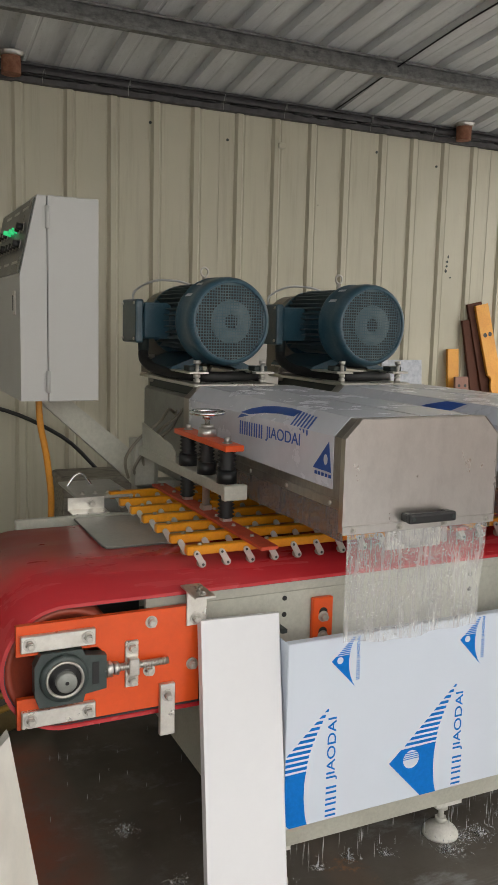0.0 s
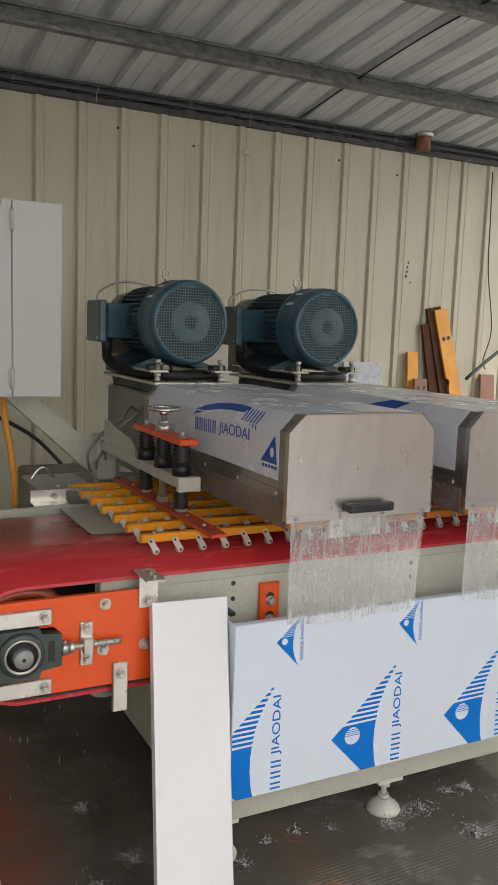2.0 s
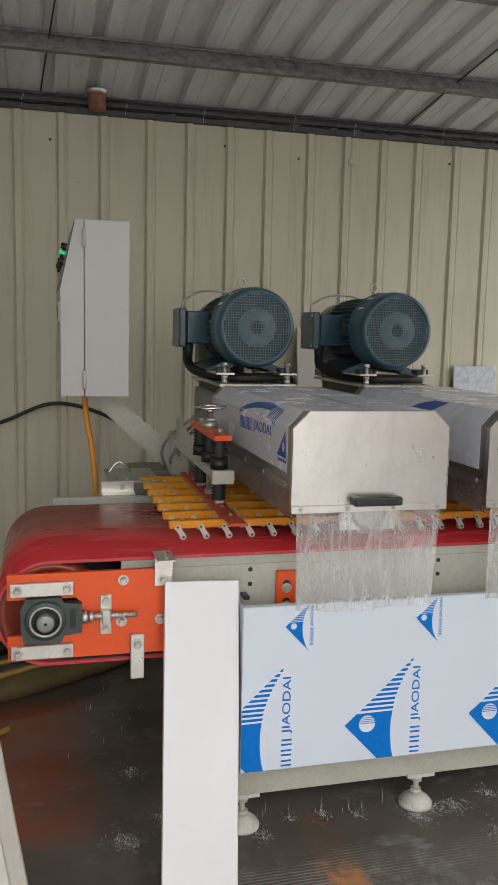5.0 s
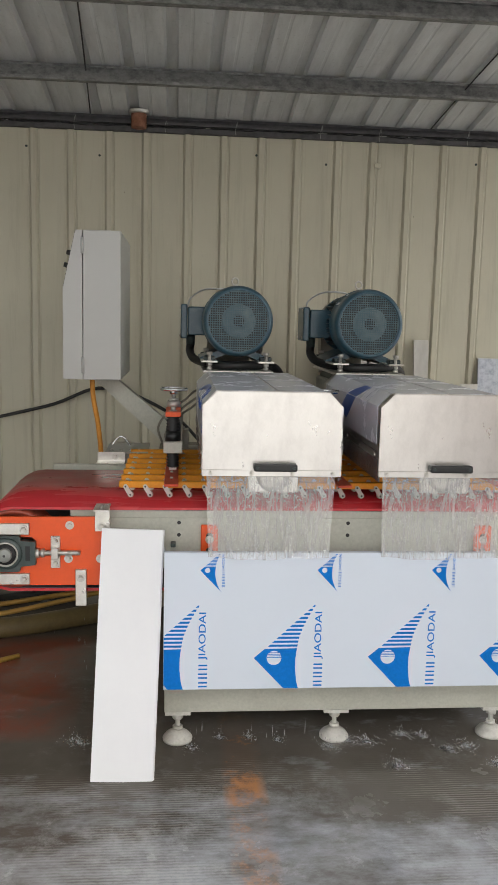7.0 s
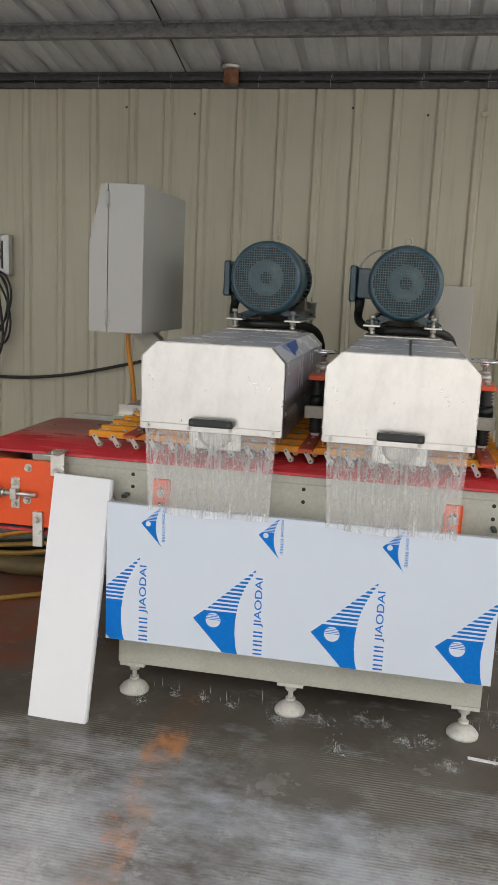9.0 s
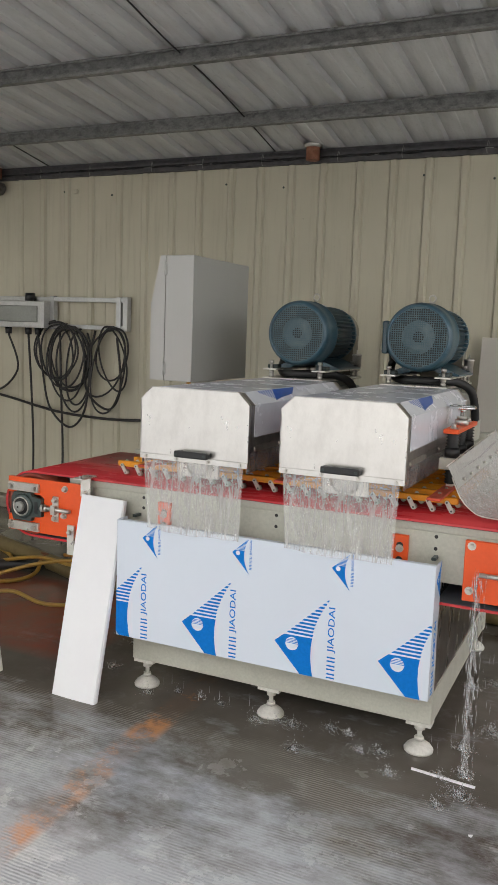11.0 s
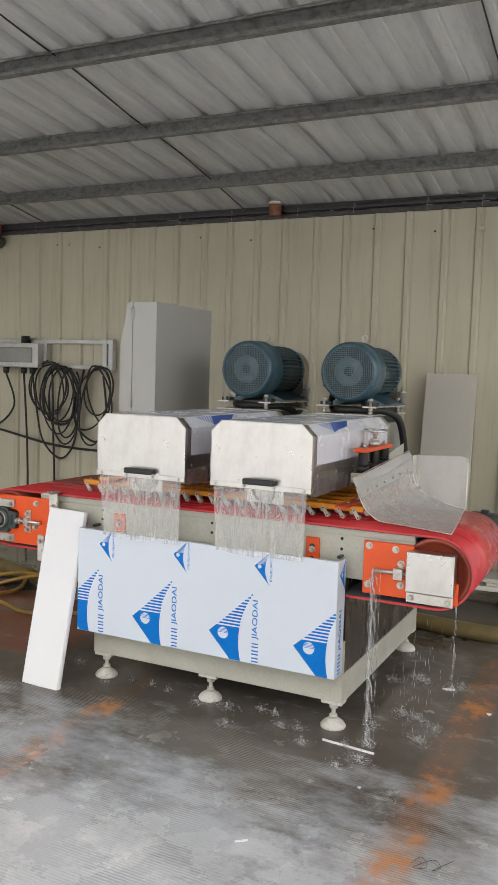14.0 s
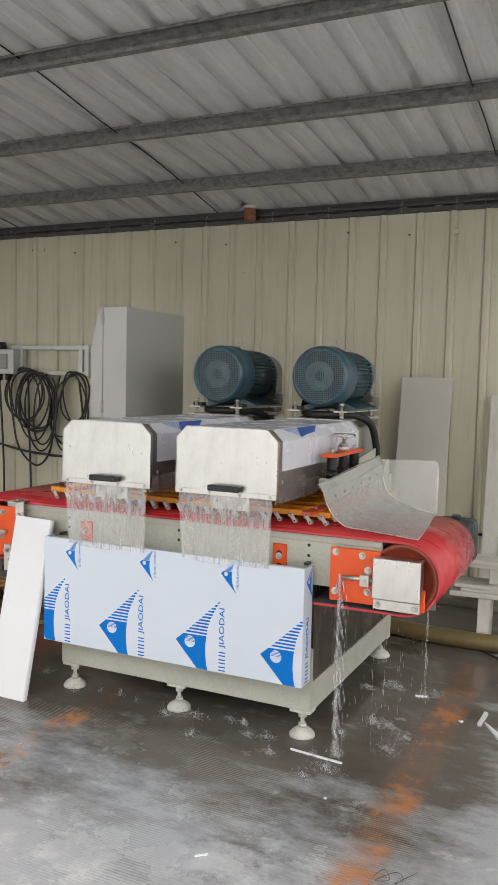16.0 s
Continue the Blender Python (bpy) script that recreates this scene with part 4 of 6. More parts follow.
# ---- hoods over the saw blades ----
def build_hood(x0, label, first):
    w, y0, y1, z0, z1, ch = 0.471, 1.715, 2.86, 1.063, 1.345, 0.045
    x1 = x0 + w
    h = thing("blade_hood", (x0 + w / 2, y0, 0.985), label, "machine hood", "blade hoods")
    prof = [(x0, 1.118), (x0, z1 - ch), (x0 + ch, z1), (x1 - ch, z1), (x1, z1 - ch), (x1, 1.118)]
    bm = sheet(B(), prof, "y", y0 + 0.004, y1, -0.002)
    part("shell", bm, "stainless_shaded", h)
    part("back_wall", prism(B(), [(x0 + 0.003, 1.04), (x1 - 0.003, 1.04), (x1 - 0.003, z1 - ch), (x1 - ch, z1 - 0.003), (x0 + ch, z1 - 0.003), (x0 + 0.003, z1 - ch)], "y", y1 - 0.003, y1 - 0.001), "stainless_shaded", h)
    c = part("front_cover", prism(B(), [(x0 - 0.002, z0), (x1 + 0.002, z0), (x1 + 0.002, z1 - ch), (x1 - ch, z1 + 0.002), (x0 + ch, z1 + 0.002), (x0 - 0.002, z1 - ch)], "y", y0 - 0.002, y0 + 0.004), "stainless", h, "smeared brushed stainless front cover")
    bmesh_edge = sheet(B(), [(x0 - 0.003, z0), (x0 - 0.003, z1 - ch), (x0 + ch - 0.001, z1 + 0.003), (x1 - ch + 0.001, z1 + 0.003), (x1 + 0.003, z1 - ch), (x1 + 0.003, z0)], "y", y0 - 0.004, y0 + 0.016, 0.0015)
    part("rolled_edge", bmesh_edge, "stainless", c)
    part("bottom_flange", box(B(), x0 - 0.004, x1 + 0.004, y0 - 0.006, y0 - 0.0022, z0 - 0.004, z0 + 0.018, 0.001), "stainless", c)
    for k in range(4):
        bolt(c, x0 + 0.025 + k * (w - 0.05) / 3, y0 - 0.006, z0 + 0.007, SMALL_BOLT)
    # bridge handle
    hx = x0 + 0.245
    bm = box(B(), hx - 0.074, hx + 0.074, y0 - 0.043, y0 - 0.024, z0 + 0.018, z0 + 0.044, 0.006, 2)
    for s in (-1, 1):
        box(bm, hx + s * 0.062 - 0.012, hx + s * 0.062 + 0.012, y0 - 0.03, y0 - 0.002, z0 + 0.020, z0 + 0.042, 0.003)
    hd = part("handle", bm, "black_plastic", c, "black plastic bridge handle")
    for s in (-1, 1):
        part("screw_cap", cyl(B(), (hx + s * 0.062, y0 - 0.042, z0 + 0.031), (hx + s * 0.062, y0 - 0.0445, z0 + 0.031), 0.006, 0.005, 10), "dark_iron", hd)
    for x in (x0, x1 - 0.003):
        part("skirt", box(B(), x, x + 0.003, y0 + 0.004, y1 - 0.002, 1.040, 1.118), "dirty_skirt", h, "stained clear plastic skirt")
    # side seam strips with screws
    for x, s in ((x0, -1), (x1, 1)):
        st = part("side_strip", box(B(), min(x, x + s * 0.003), max(x, x + s * 0.003), y0 + 0.016, y1 - 0.01, 1.118, 1.142), "stainless_shaded", h)
        for k in range(5):
            part("screw", cyl(B(), (x + s * 0.003, y0 + 0.06 + k * 0.24, 1.13), (x + s * 0.008, y0 + 0.06 + k * 0.24, 1.13), 0.007, 0.005, 10), "zinc", st)
    # wrinkled protective film over both flanks and the top
    fy0, fy1 = y0 + 0.055, y1 - 0.06
    for nm, line in (("protective_film", [(x0 - 0.0012, 1.165), (x0 - 0.0012, z1 - ch), (x0 + ch, z1 + 0.0012), (x0 + w * 0.53, z1 + 0.0012)]),
                     ("protective_film", [(x0 + w * 0.55, z1 + 0.0012), (x1 - ch, z1 + 0.0012), (x1 + 0.0012, z1 - ch), (x1 + 0.0012, 1.175)])):
        f = part(nm, sheet(B(), line, "y", fy0, fy1, 0.0012), "film_white", h, "white protective film with a blue printed mark")
        s = -1 if line[0][0] < x0 + 0.1 else 1
        x = x0 - 0.0026 if s < 0 else x1 + 0.0026
        lo_x, hi_x = min(x, x + s * 0.0008), max(x, x + s * 0.0008)

        def slant(pts):
            """A print on the sloping shoulder: (y, share of the way up the slope)."""
            q = B()
            rows = []
            for off in (0.0014, 0.0024):
                rows.append([q.verts.new(((x0 if s < 0 else x1) - s * ch * u + s * off * 0.7, yy, z1 - ch + ch * u + off * 0.7)) for yy, u in pts])
            q.faces.new(rows[0])
            q.faces.new(rows[1])
            for i in range(len(pts)):
                j = (i + 1) % len(pts)
                q.faces.new((rows[0][i], rows[0][j], rows[1][j], rows[1][i]))
            bmesh.ops.recalc_face_normals(q, faces=q.faces[:])
            part("blue_print", q, "hood_print_blue", f)
        if s > 0:
            slant([(2.03, 0.98), (1.99, 0.10), (2.08, 0.30), (2.20, 0.45), (2.27, 0.98)])
            for k in range(6):
                slant([(2.015 - 0.024 * k, 0.98), (2.005 - 0.024 * k, 0.98), (1.985 - 0.018 * k, 0.25 + 0.1 * k), (1.992 - 0.018 * k, 0.25 + 0.1 * k)])
            continue
        if not first:
            part("blue_print", prism(B(), [(2.44, 1.225), (2.30, 1.2985), (2.14, 1.2985), (2.20, 1.262), (2.26, 1.222), (2.30, 1.20)], "x", lo_x, hi_x), "hood_print_blue", f)
            slant([(2.30, 0.0), (2.24, 0.55), (2.16, 0.92), (2.06, 0.92), (2.14, 0.0)])
            continue
        shift = 0.0
        part("blue_print", prism(B(), [(2.365 + shift, 1.281), (2.335 + shift, 1.298), (2.28 + shift, 1.298), (2.32 + shift, 1.290)], "x", lo_x, hi_x), "hood_print_blue", f)
        slant([(2.345 + shift, 0.0), (2.30 + shift, 0.35), (2.24 + shift, 0.62), (2.16 + shift, 0.80), (2.08 + shift, 0.86), (2.01 + shift, 0.82), (2.03 + shift, 0.45), (2.12 + shift, 0.42), (2.20 + shift, 0.28), (2.28 + shift, 0.0)])
        for k in range(6):
            a = 2.018 + shift - 0.019 * k
            slant([(a, 0.80 - 0.02 * k), (a - 0.009, 0.80 - 0.02 * k), (a - 0.016, 0.0), (a - 0.008, 0.0)][:4])
            if k > 2:
                part("blue_print", prism(B(), [(a - 0.008, 1.2985), (a - 0.016, 1.2985), (a - 0.016, 1.298 - 0.004 * (k - 2)), (a - 0.011, 1.298 - 0.005 * (k - 2))], "x", lo_x, hi_x), "hood_print_blue", f)
        for k in range(5):
            yy, zz = 2.345 - 0.0345 * k, 1.232 + 0.001 * k
            for e in (0.0, 0.016):
                part("lettering_bar", box(B(), lo_x, hi_x, yy - e - 0.0075, yy - e, zz + 0.002, zz + 0.044), "hood_print_blue", f)
        part("lettering", letters("JIAODAI", lambda u, v, d: Vector((x - d, 2.160 - u, 1.236 + v + 0.02 * u)), 0.212, 0.044, 0.0008), "hood_print_blue", f)
        part("blue_print", prism(B(), [(1.872, 1.206), (1.793, 1.284), (1.778, 1.206)], "x", lo_x, hi_x), "hood_print_blue", f)
        part("disc", prism(B(), [(1.806 + 0.010 * math.cos(2 * math.pi * k / 12), 1.236 + 0.014 * math.sin(2 * math.pi * k / 12)) for k in range(12)], "x", min(x + s * 0.0006, x + s * 0.0014), max(x + s * 0.0006, x + s * 0.0014)), "film_white", f)
        for k in range(5):
            yy = 1.862 - 0.018 * k
            part("lettering_bar", box(B(), lo_x, hi_x, yy - 0.012, yy, 1.191, 1.200), "hood_print_blue", f)
    # bearing plate that hangs under the hood front
    bm = box(B(), hx - 0.088, hx + 0.088, y0 + 0.035, y0 + 0.047, 0.995, z0 + 0.01, 0.003)
    fl = part("bearing_plate", bm, "plate_steel", h, "pale grey bearing plate")
    part("flange", lathe(B(), (hx, y0 + 0.035, 1.055), (0, -1, 0), [(0.058, 0), (0.058, 0.006), (0.040, 0.010), (0.015, 0.010)], 28), "zinc", fl)
    # clear splash curtain
    cur = B()
    nx, nz = 28, 14
    xa, xb = x0 + 0.012, x1 - 0.014
    grid = []
    for j in range(nz + 1):
        t = j / nz
        row = []
        for i in range(nx + 1):
            s = i / nx
            xx = xa + (xb - xa) * s + (0.012 * t * (1 - 2 * s))
            yy = y0 - 0.001 + 0.010 * math.sin(s * 9.0 + 1.2) * t + 0.006 * math.sin(s * 21.0) * t + 0.012 * t * math.sin(t * 2.2)
            row.append(cur.verts.new((xx, min(yy, y0 + 0.02) - 0.004 * t, z0 + 0.004 - 0.298 * t - 0.006 * math.sin(s * 3.1))))
        grid.append(row)
    for j in range(nz):
        for i in range(nx):
            cur.faces.new((grid[j][i], grid[j][i + 1], grid[j + 1][i + 1], grid[j + 1][i])).smooth = True
    cp = part("splash_curtain", cur, "clear_curtain", h, "clear wet plastic splash curtain")
    drops = B()
    rnd = random.Random(int(x0 * 100))
    for k in range(3600):
        s, t = rnd.random(), rnd.random() ** 1.25
        xx = xa + (xb - xa) * s + (0.012 * t * (1 - 2 * s))
        yy = y0 - 0.001 + 0.010 * math.sin(s * 9.0 + 1.2) * t + 0.006 * math.sin(s * 21.0) * t + 0.012 * t * math.sin(t * 2.2)
        yy = min(yy, y0 + 0.02) - 0.004 * t - 0.0015
        zz = z0 + 0.004 - 0.298 * t - 0.006 * math.sin(s * 3.1)
        r = 0.0006 + 0.0014 * rnd.random() ** 3
        ln = r * (1 + 2.5 * rnd.random() ** 4)
        top, bot = drops.verts.new((xx, yy, zz + ln)), drops.verts.new((xx, yy, zz - ln))
        ring = [drops.verts.new((xx + r * math.cos(a), yy - 0.7 * r * math.sin(a), zz)) for a in (0, 1.26, 2.51, 3.77, 5.03)]
        for i in range(5):
            drops.faces.new((ring[i], ring[(i + 1) % 5], top)).smooth = True
            drops.faces.new((ring[(i + 1) % 5], ring[i], bot)).smooth = True
    tagged(part("water_bead", drops, "water_drop", cp, "beads of water"), kind="stuff")
    return h


build_hood(1.063, "stainless steel blade hood with wrinkled white film and clear curtain", True)
build_hood(1.673, "stainless steel blade hood beside the adjusting column, clear wet curtain", False)


# ---- spindle heads and motors ----
def build_head(cx):
    s = thing("spindle_head", (cx, 3.1, 0.95), "grey steel spindle head behind the hood carrying a motor plate", "machine head", "spindle heads")
    bm = box(B(), cx - 0.15, cx + 0.17, 2.87, 3.48, 0.95, 1.30, 0.01)
    part("body", bm, "grey_steel", s)
    bm = box(B(), cx - 0.165, cx + 0.165, 2.83, 3.50, 1.340, 1.352, 0.002)
    mp = part("mount_plate", bm, "plate_steel", s)
    part("under_plate", box(B(), cx - 0.13, cx + 0.12, 2.88, 3.46, 1.299, 1.341), "dark_iron", s)
    for dx in (-0.135, 0.135):
        for y in (2.88, 3.42):
            bm = cyl(B(), (cx + dx, y, 1.32), (cx + dx, y, 1.432), 0.008, seg=12)
            for z in (1.322, 1.353, 1.372, 1.424):
                cyl(bm, (cx + dx, y, z), (cx + dx, y, z + 0.014), 0.014, seg=6)
            part("jack_bolt", bm, "zinc", mp)
    # taupe arched shape behind the motor
    rim = [(cx - 0.125, 1.353), (cx + 0.105, 1.353)] + [(cx - 0.01 + 0.115 * math.cos(math.pi * k / 12), 1.600 + 0.115 * math.sin(math.pi * k / 12)) for k in range(13)]
    part("back_arch", prism(B(), rim, "y", 3.505, 3.60), "dull_taupe", s, "taupe arched plate behind the motor")
    for dx in (-0.135, 0.135):
        part("slide_bar", box(B(), cx + dx - 0.038, cx + dx + 0.038, 2.855, 3.45, 1.388, 1.396, 0.001), "plate_steel", mp)
    return s


FIN = mesh_of("fin", box(B(), 0.126, 0.152, 0.165, 0.525, -0.0018, 0.0018), "motor_fin")


def build_motor(cx, group="electric motors"):
    cz, y0, R = 1.583, 2.872, 0.168
    m = thing("electric_motor", (cx, 3.1, 1.396), "dark teal electric motor with perforated fan cover and dust film", "motor", group)
    bm = lathe(B(), (cx, y0, cz), (0, 1, 0), [(0.143, 0.005), (0.146, 0.0), (0.153, 0.003), (0.161, 0.012), (0.166, 0.028), (R, 0.05), (R, 0.150), (R + 0.002, 0.152), (R + 0.002, 0.158), (0.150, 0.158), (0.150, 0.02), (0.143, 0.02)], 48, True)
    part("fan_cover", bm, "motor_paint", m)
    # perforated face
    bm = B()
    pitch, bar = 0.0108, 0.0037
    n = 14
    xs = []
    for i in range(-n, n + 1):
        xs += [i * pitch - bar / 2 - (pitch - bar) / 2, i * pitch + bar / 2 - (pitch - bar) / 2]
    vs = {}

    def vert(i, j):
        if (i, j) not in vs:
            vs[(i, j)] = bm.verts.new((cx + xs[i], y0 + 0.008, cz + xs[j]))
        return vs[(i, j)]
    for i in range(len(xs) - 1):
        for j in range(len(xs) - 1):
            u, w = (xs[i] + xs[i + 1]) / 2, (xs[j] + xs[j + 1]) / 2
            r = math.hypot(u, w)
            if r > 0.149:
                continue
            is_hole = i % 2 == 1 and j % 2 == 1 and r < 0.141
            if not is_hole:
                bm.faces.new((vert(i, j), vert(i, j + 1), vert(i + 1, j + 1), vert(i + 1, j)))
    bmesh.ops.recalc_face_normals(bm, faces=bm.faces[:])
    part("grille", bm, "motor_face", m, "perforated grille greyed with stone dust")
    part("dust_ring", lathe(B(), (cx, y0 + 0.0084, cz), (0, 1, 0), [(0.027, 0), (0.081, 0), (0.081, 0.003), (0.027, 0.003)], 32, True), "motor_fin", m, "stone dust packed behind the grille")
    part("fan_dark", cyl(B(), (cx, y0 + 0.045, cz), (cx, y0 + 0.05, cz), 0.149, seg=32), "black_rubber", m)
    body = part("finned_body", cyl(B(), (cx, y0 + 0.15, cz), (cx, y0 + 0.545, cz), 0.130, seg=36), "motor_paint", m)
    for k in range(40):
        a = 2 * math.pi * k / 40
        if math.sin(a) < -0.8:
            continue
        shared("fin", FIN, body, Matrix.Translation((cx, y0, cz)) @ Matrix.Rotation(-a, 4, "Y"))
    part("end_bell", lathe(B(), (cx, y0 + 0.527, cz), (0, 1, 0), [(0.146, 0), (0.150, 0.02), (0.140, 0.045), (0.09, 0.06), (0.05, 0.075)], 32), "motor_paint", m)
    # terminal box on the side, with its lid and gland
    bm = box(B(), cx - 0.235, cx - 0.12, 3.22, 3.39, cz - 0.075, cz + 0.070, 0.006)
    tb = part("terminal_box", bm, "motor_paint", m)
    part("lid", box(B(), cx - 0.272, cx - 0.238, 3.208, 3.402, cz - 0.092, cz + 0.082, 0.008, 2), "motor_paint", tb)
    bm = cyl(B(), (cx - 0.22, 3.27, cz - 0.125), (cx - 0.22, 3.27, cz - 0.073), 0.022, 0.025, 12)
    part("gland", bm, "dark_iron", tb)
    for y in (3.225, 3.385):
        for z in (cz - 0.075, cz + 0.066):
            part("screw", cyl(B(), (cx - 0.272, y, z), (cx - 0.278, y, z), 0.006, seg=8), "zinc", tb)
    # feet
    for s in (-1, 1):
        bm = prism(B(), [(cx + s * 0.05, 1.452), (cx + s * 0.175, 1.404), (cx + s * 0.178, 1.396), (cx + s * 0.105, 1.396), (cx + s * 0.02, 1.43)], "y", 3.05, 3.44)
        part("motor_foot", bm, "motor_paint", m)
        for y in (2.92, 3.42):
            part("foot_pad", box(B(), cx + s * 0.135 - 0.028, cx + s * 0.135 + 0.028, y - 0.03, y + 0.03, 1.396, 1.416, 0.003), "dark_iron", m)
    # lifting eye
    bm = cyl(B(), (cx - 0.002, 3.155, cz + 0.125), (cx - 0.002, 3.155, cz + 0.176), 0.010, seg=10)
    pts = [(cx - 0.002 + 0.016 * math.sin(2 * math.pi * k / 12), 3.155, cz + 0.196 - 0.018 * math.cos(2 * math.pi * k / 12)) for k in range(13)]
    tube(bm, pts, 0.0045, 6, 2)
    part("lifting_eye", bm, "zinc", m)
    part("rating_plate", prism(B(), [(cx - 0.142, cz + 0.0915), (cx - 0.092, cz + 0.1425), (cx - 0.090, cz + 0.1440), (cx - 0.1435, cz + 0.0925)], "y", y0 + 0.07, y0 + 0.125), "label_white", m, "pale rating sticker with unreadable print")
    return m


def build_motor_hose(cx):
    pts = [(cx - 0.22, 3.27, 1.46), (cx - 0.222, 3.245, 1.42), (cx - 0.19, 3.15, 1.385), (cx - 0.08, 2.95, 1.372), (cx + 0.08, 2.96, 1.372), (cx + 0.17, 3.02, 1.37), (cx + 0.235, 3.12, 1.31), (cx + 0.25, 3.2, 1.12), (cx + 0.25, 3.2, 0.96)]
    solid("cable_hose", tube(B(), pts, 0.021, 10, 6), "black_rubber", (cx, 3.0, 1.37), "thick black rubber hose under a motor", "hose", "motor hoses")
    pts = [(cx - 0.235, 3.35, cz_box + 0.07) for cz_box in (1.58,)] + [(cx - 0.22, 3.4, 1.70), (cx - 0.15, 3.36, 1.745), (cx - 0.06, 3.33, 1.748), (cx, 3.32, 1.735)]
    solid("grey_cable", tube(B(), pts, 0.005, 6, 6), "conduit_white", (cx - 0.2, 3.2, 1.65), "thin grey cable over a motor", "cable", "motor cables")
    # tap on a stand beside the plate
    vx, vy = cx + 0.150, 3.45
    bm = cyl(B(), (vx, vy, 1.352), (vx, vy, 1.50), 0.005, seg=8)
    lathe(bm, (vx, vy, 1.400), (0, 0, 1), [(0.006, 0), (0.024, 0.004), (0.025, 0.065), (0.029, 0.068), (0.029, 0.075), (0.006, 0.078)], 18)
    cyl(bm, (vx, vy, 1.352), (vx, vy, 1.362), 0.013, seg=6)
    cyl(bm, (vx, vy, 1.378), (vx, vy, 1.388), 0.012, seg=6)
    solid("water_valve", bm, "zinc", (vx, vy, 1.352), "small metal water valve with a cup beside a motor", "valve", "water valves")


for cx in (1.256, 1.885):
    build_head(cx)
    build_motor(cx)
    build_motor_hose(cx)


# ---- hold-down rack and adjusting columns ----
def build_rack():
    r = thing("hold_down_rack", (0.76, 2.0, 0.918), "yellow bar rack with small hold-down rollers on the belt", "roller rack")
    arm = B()
    ux, uz, ln = 0.507, -0.862, 0.036
    rim = []
    for (cx, cz), a0 in (((0.0, 0.0), math.atan2(-uz, -ux) - math.pi / 2), ((ux * ln, uz * ln), math.atan2(uz, ux) - math.pi / 2)):
        rim += [(cx + 0.0085 * math.cos(a0 + math.pi * k / 5), cz + 0.0085 * math.sin(a0 + math.pi * k / 5)) for k in range(6)]
    prism(arm, rim, "y", -0.003, 0.002)
    arm_me = mesh_of("roller_arm", arm, "arm_plate")
    pin = mesh_of("pin", cyl(B(), (0, -0.003, 0), (0, -0.0045, 0), 0.0038, seg=8), "dark_iron")
    wh = mesh_of("roller", cyl(B(), (0, 0.004, 0), (0, 0.018, 0), 0.0115, seg=14), "roller_tan")
    knob = mesh_of("cap_screw", cyl(B(), (0, 0, 0), (0, 0, 0.006), 0.007, 0.005, 8), "zinc")
    for i in range(7):
        y = 2.0 + 0.128 * i
        bar = part("yellow_bar", box(B(), 0.760, 2.285, y, y + 0.026, 0.957, 0.982, 0.003), "yellow_paint", r)
        for k in range(21):
            x = 0.785 + k * 0.073
            shared("roller_arm", arm_me, bar, pose(x, y - 0.003, 0.963))
            if i == 0:
                shared("pin", pin, bar, pose(x, y - 0.003, 0.963))
                shared("pin", pin, bar, pose(x + 0.0182, y - 0.003, 0.932))
            if i < 2 or k < 6:
                shared("roller", wh, bar, pose(x + 0.0182, y - 0.003, 0.932))
        for k in range(8):
            shared("cap_screw", knob, bar, pose(0.80 + k * 0.2, y + 0.013, 0.982))
    for x in (0.955, 1.595, 2.212):
        cbar = part("cross_bar", box(B(), x - 0.026, x + 0.026, 1.90, 2.82, 0.982, 0.992, 0.002), "red_orange_paint", r, "red-orange flat cross bar")
        for i in range(7):
            shared("cap_screw", knob, cbar, pose(x, 2.013 + 0.128 * i, 0.992))


build_rack()


def bellows(bm, x, y, z0, z1, r):
    n = max(4, int((z1 - z0) / 0.011))
    prof = []
    for k in range(n):
        prof += [(r * 0.70, z0 + (z1 - z0) * k / n), (r, z0 + (z1 - z0) * (k + 0.5) / n)]
    prof.append((r * 0.7, z1))
    lathe(bm, (x, y, 0), (0, 0, 1), prof, 20)
    return bm


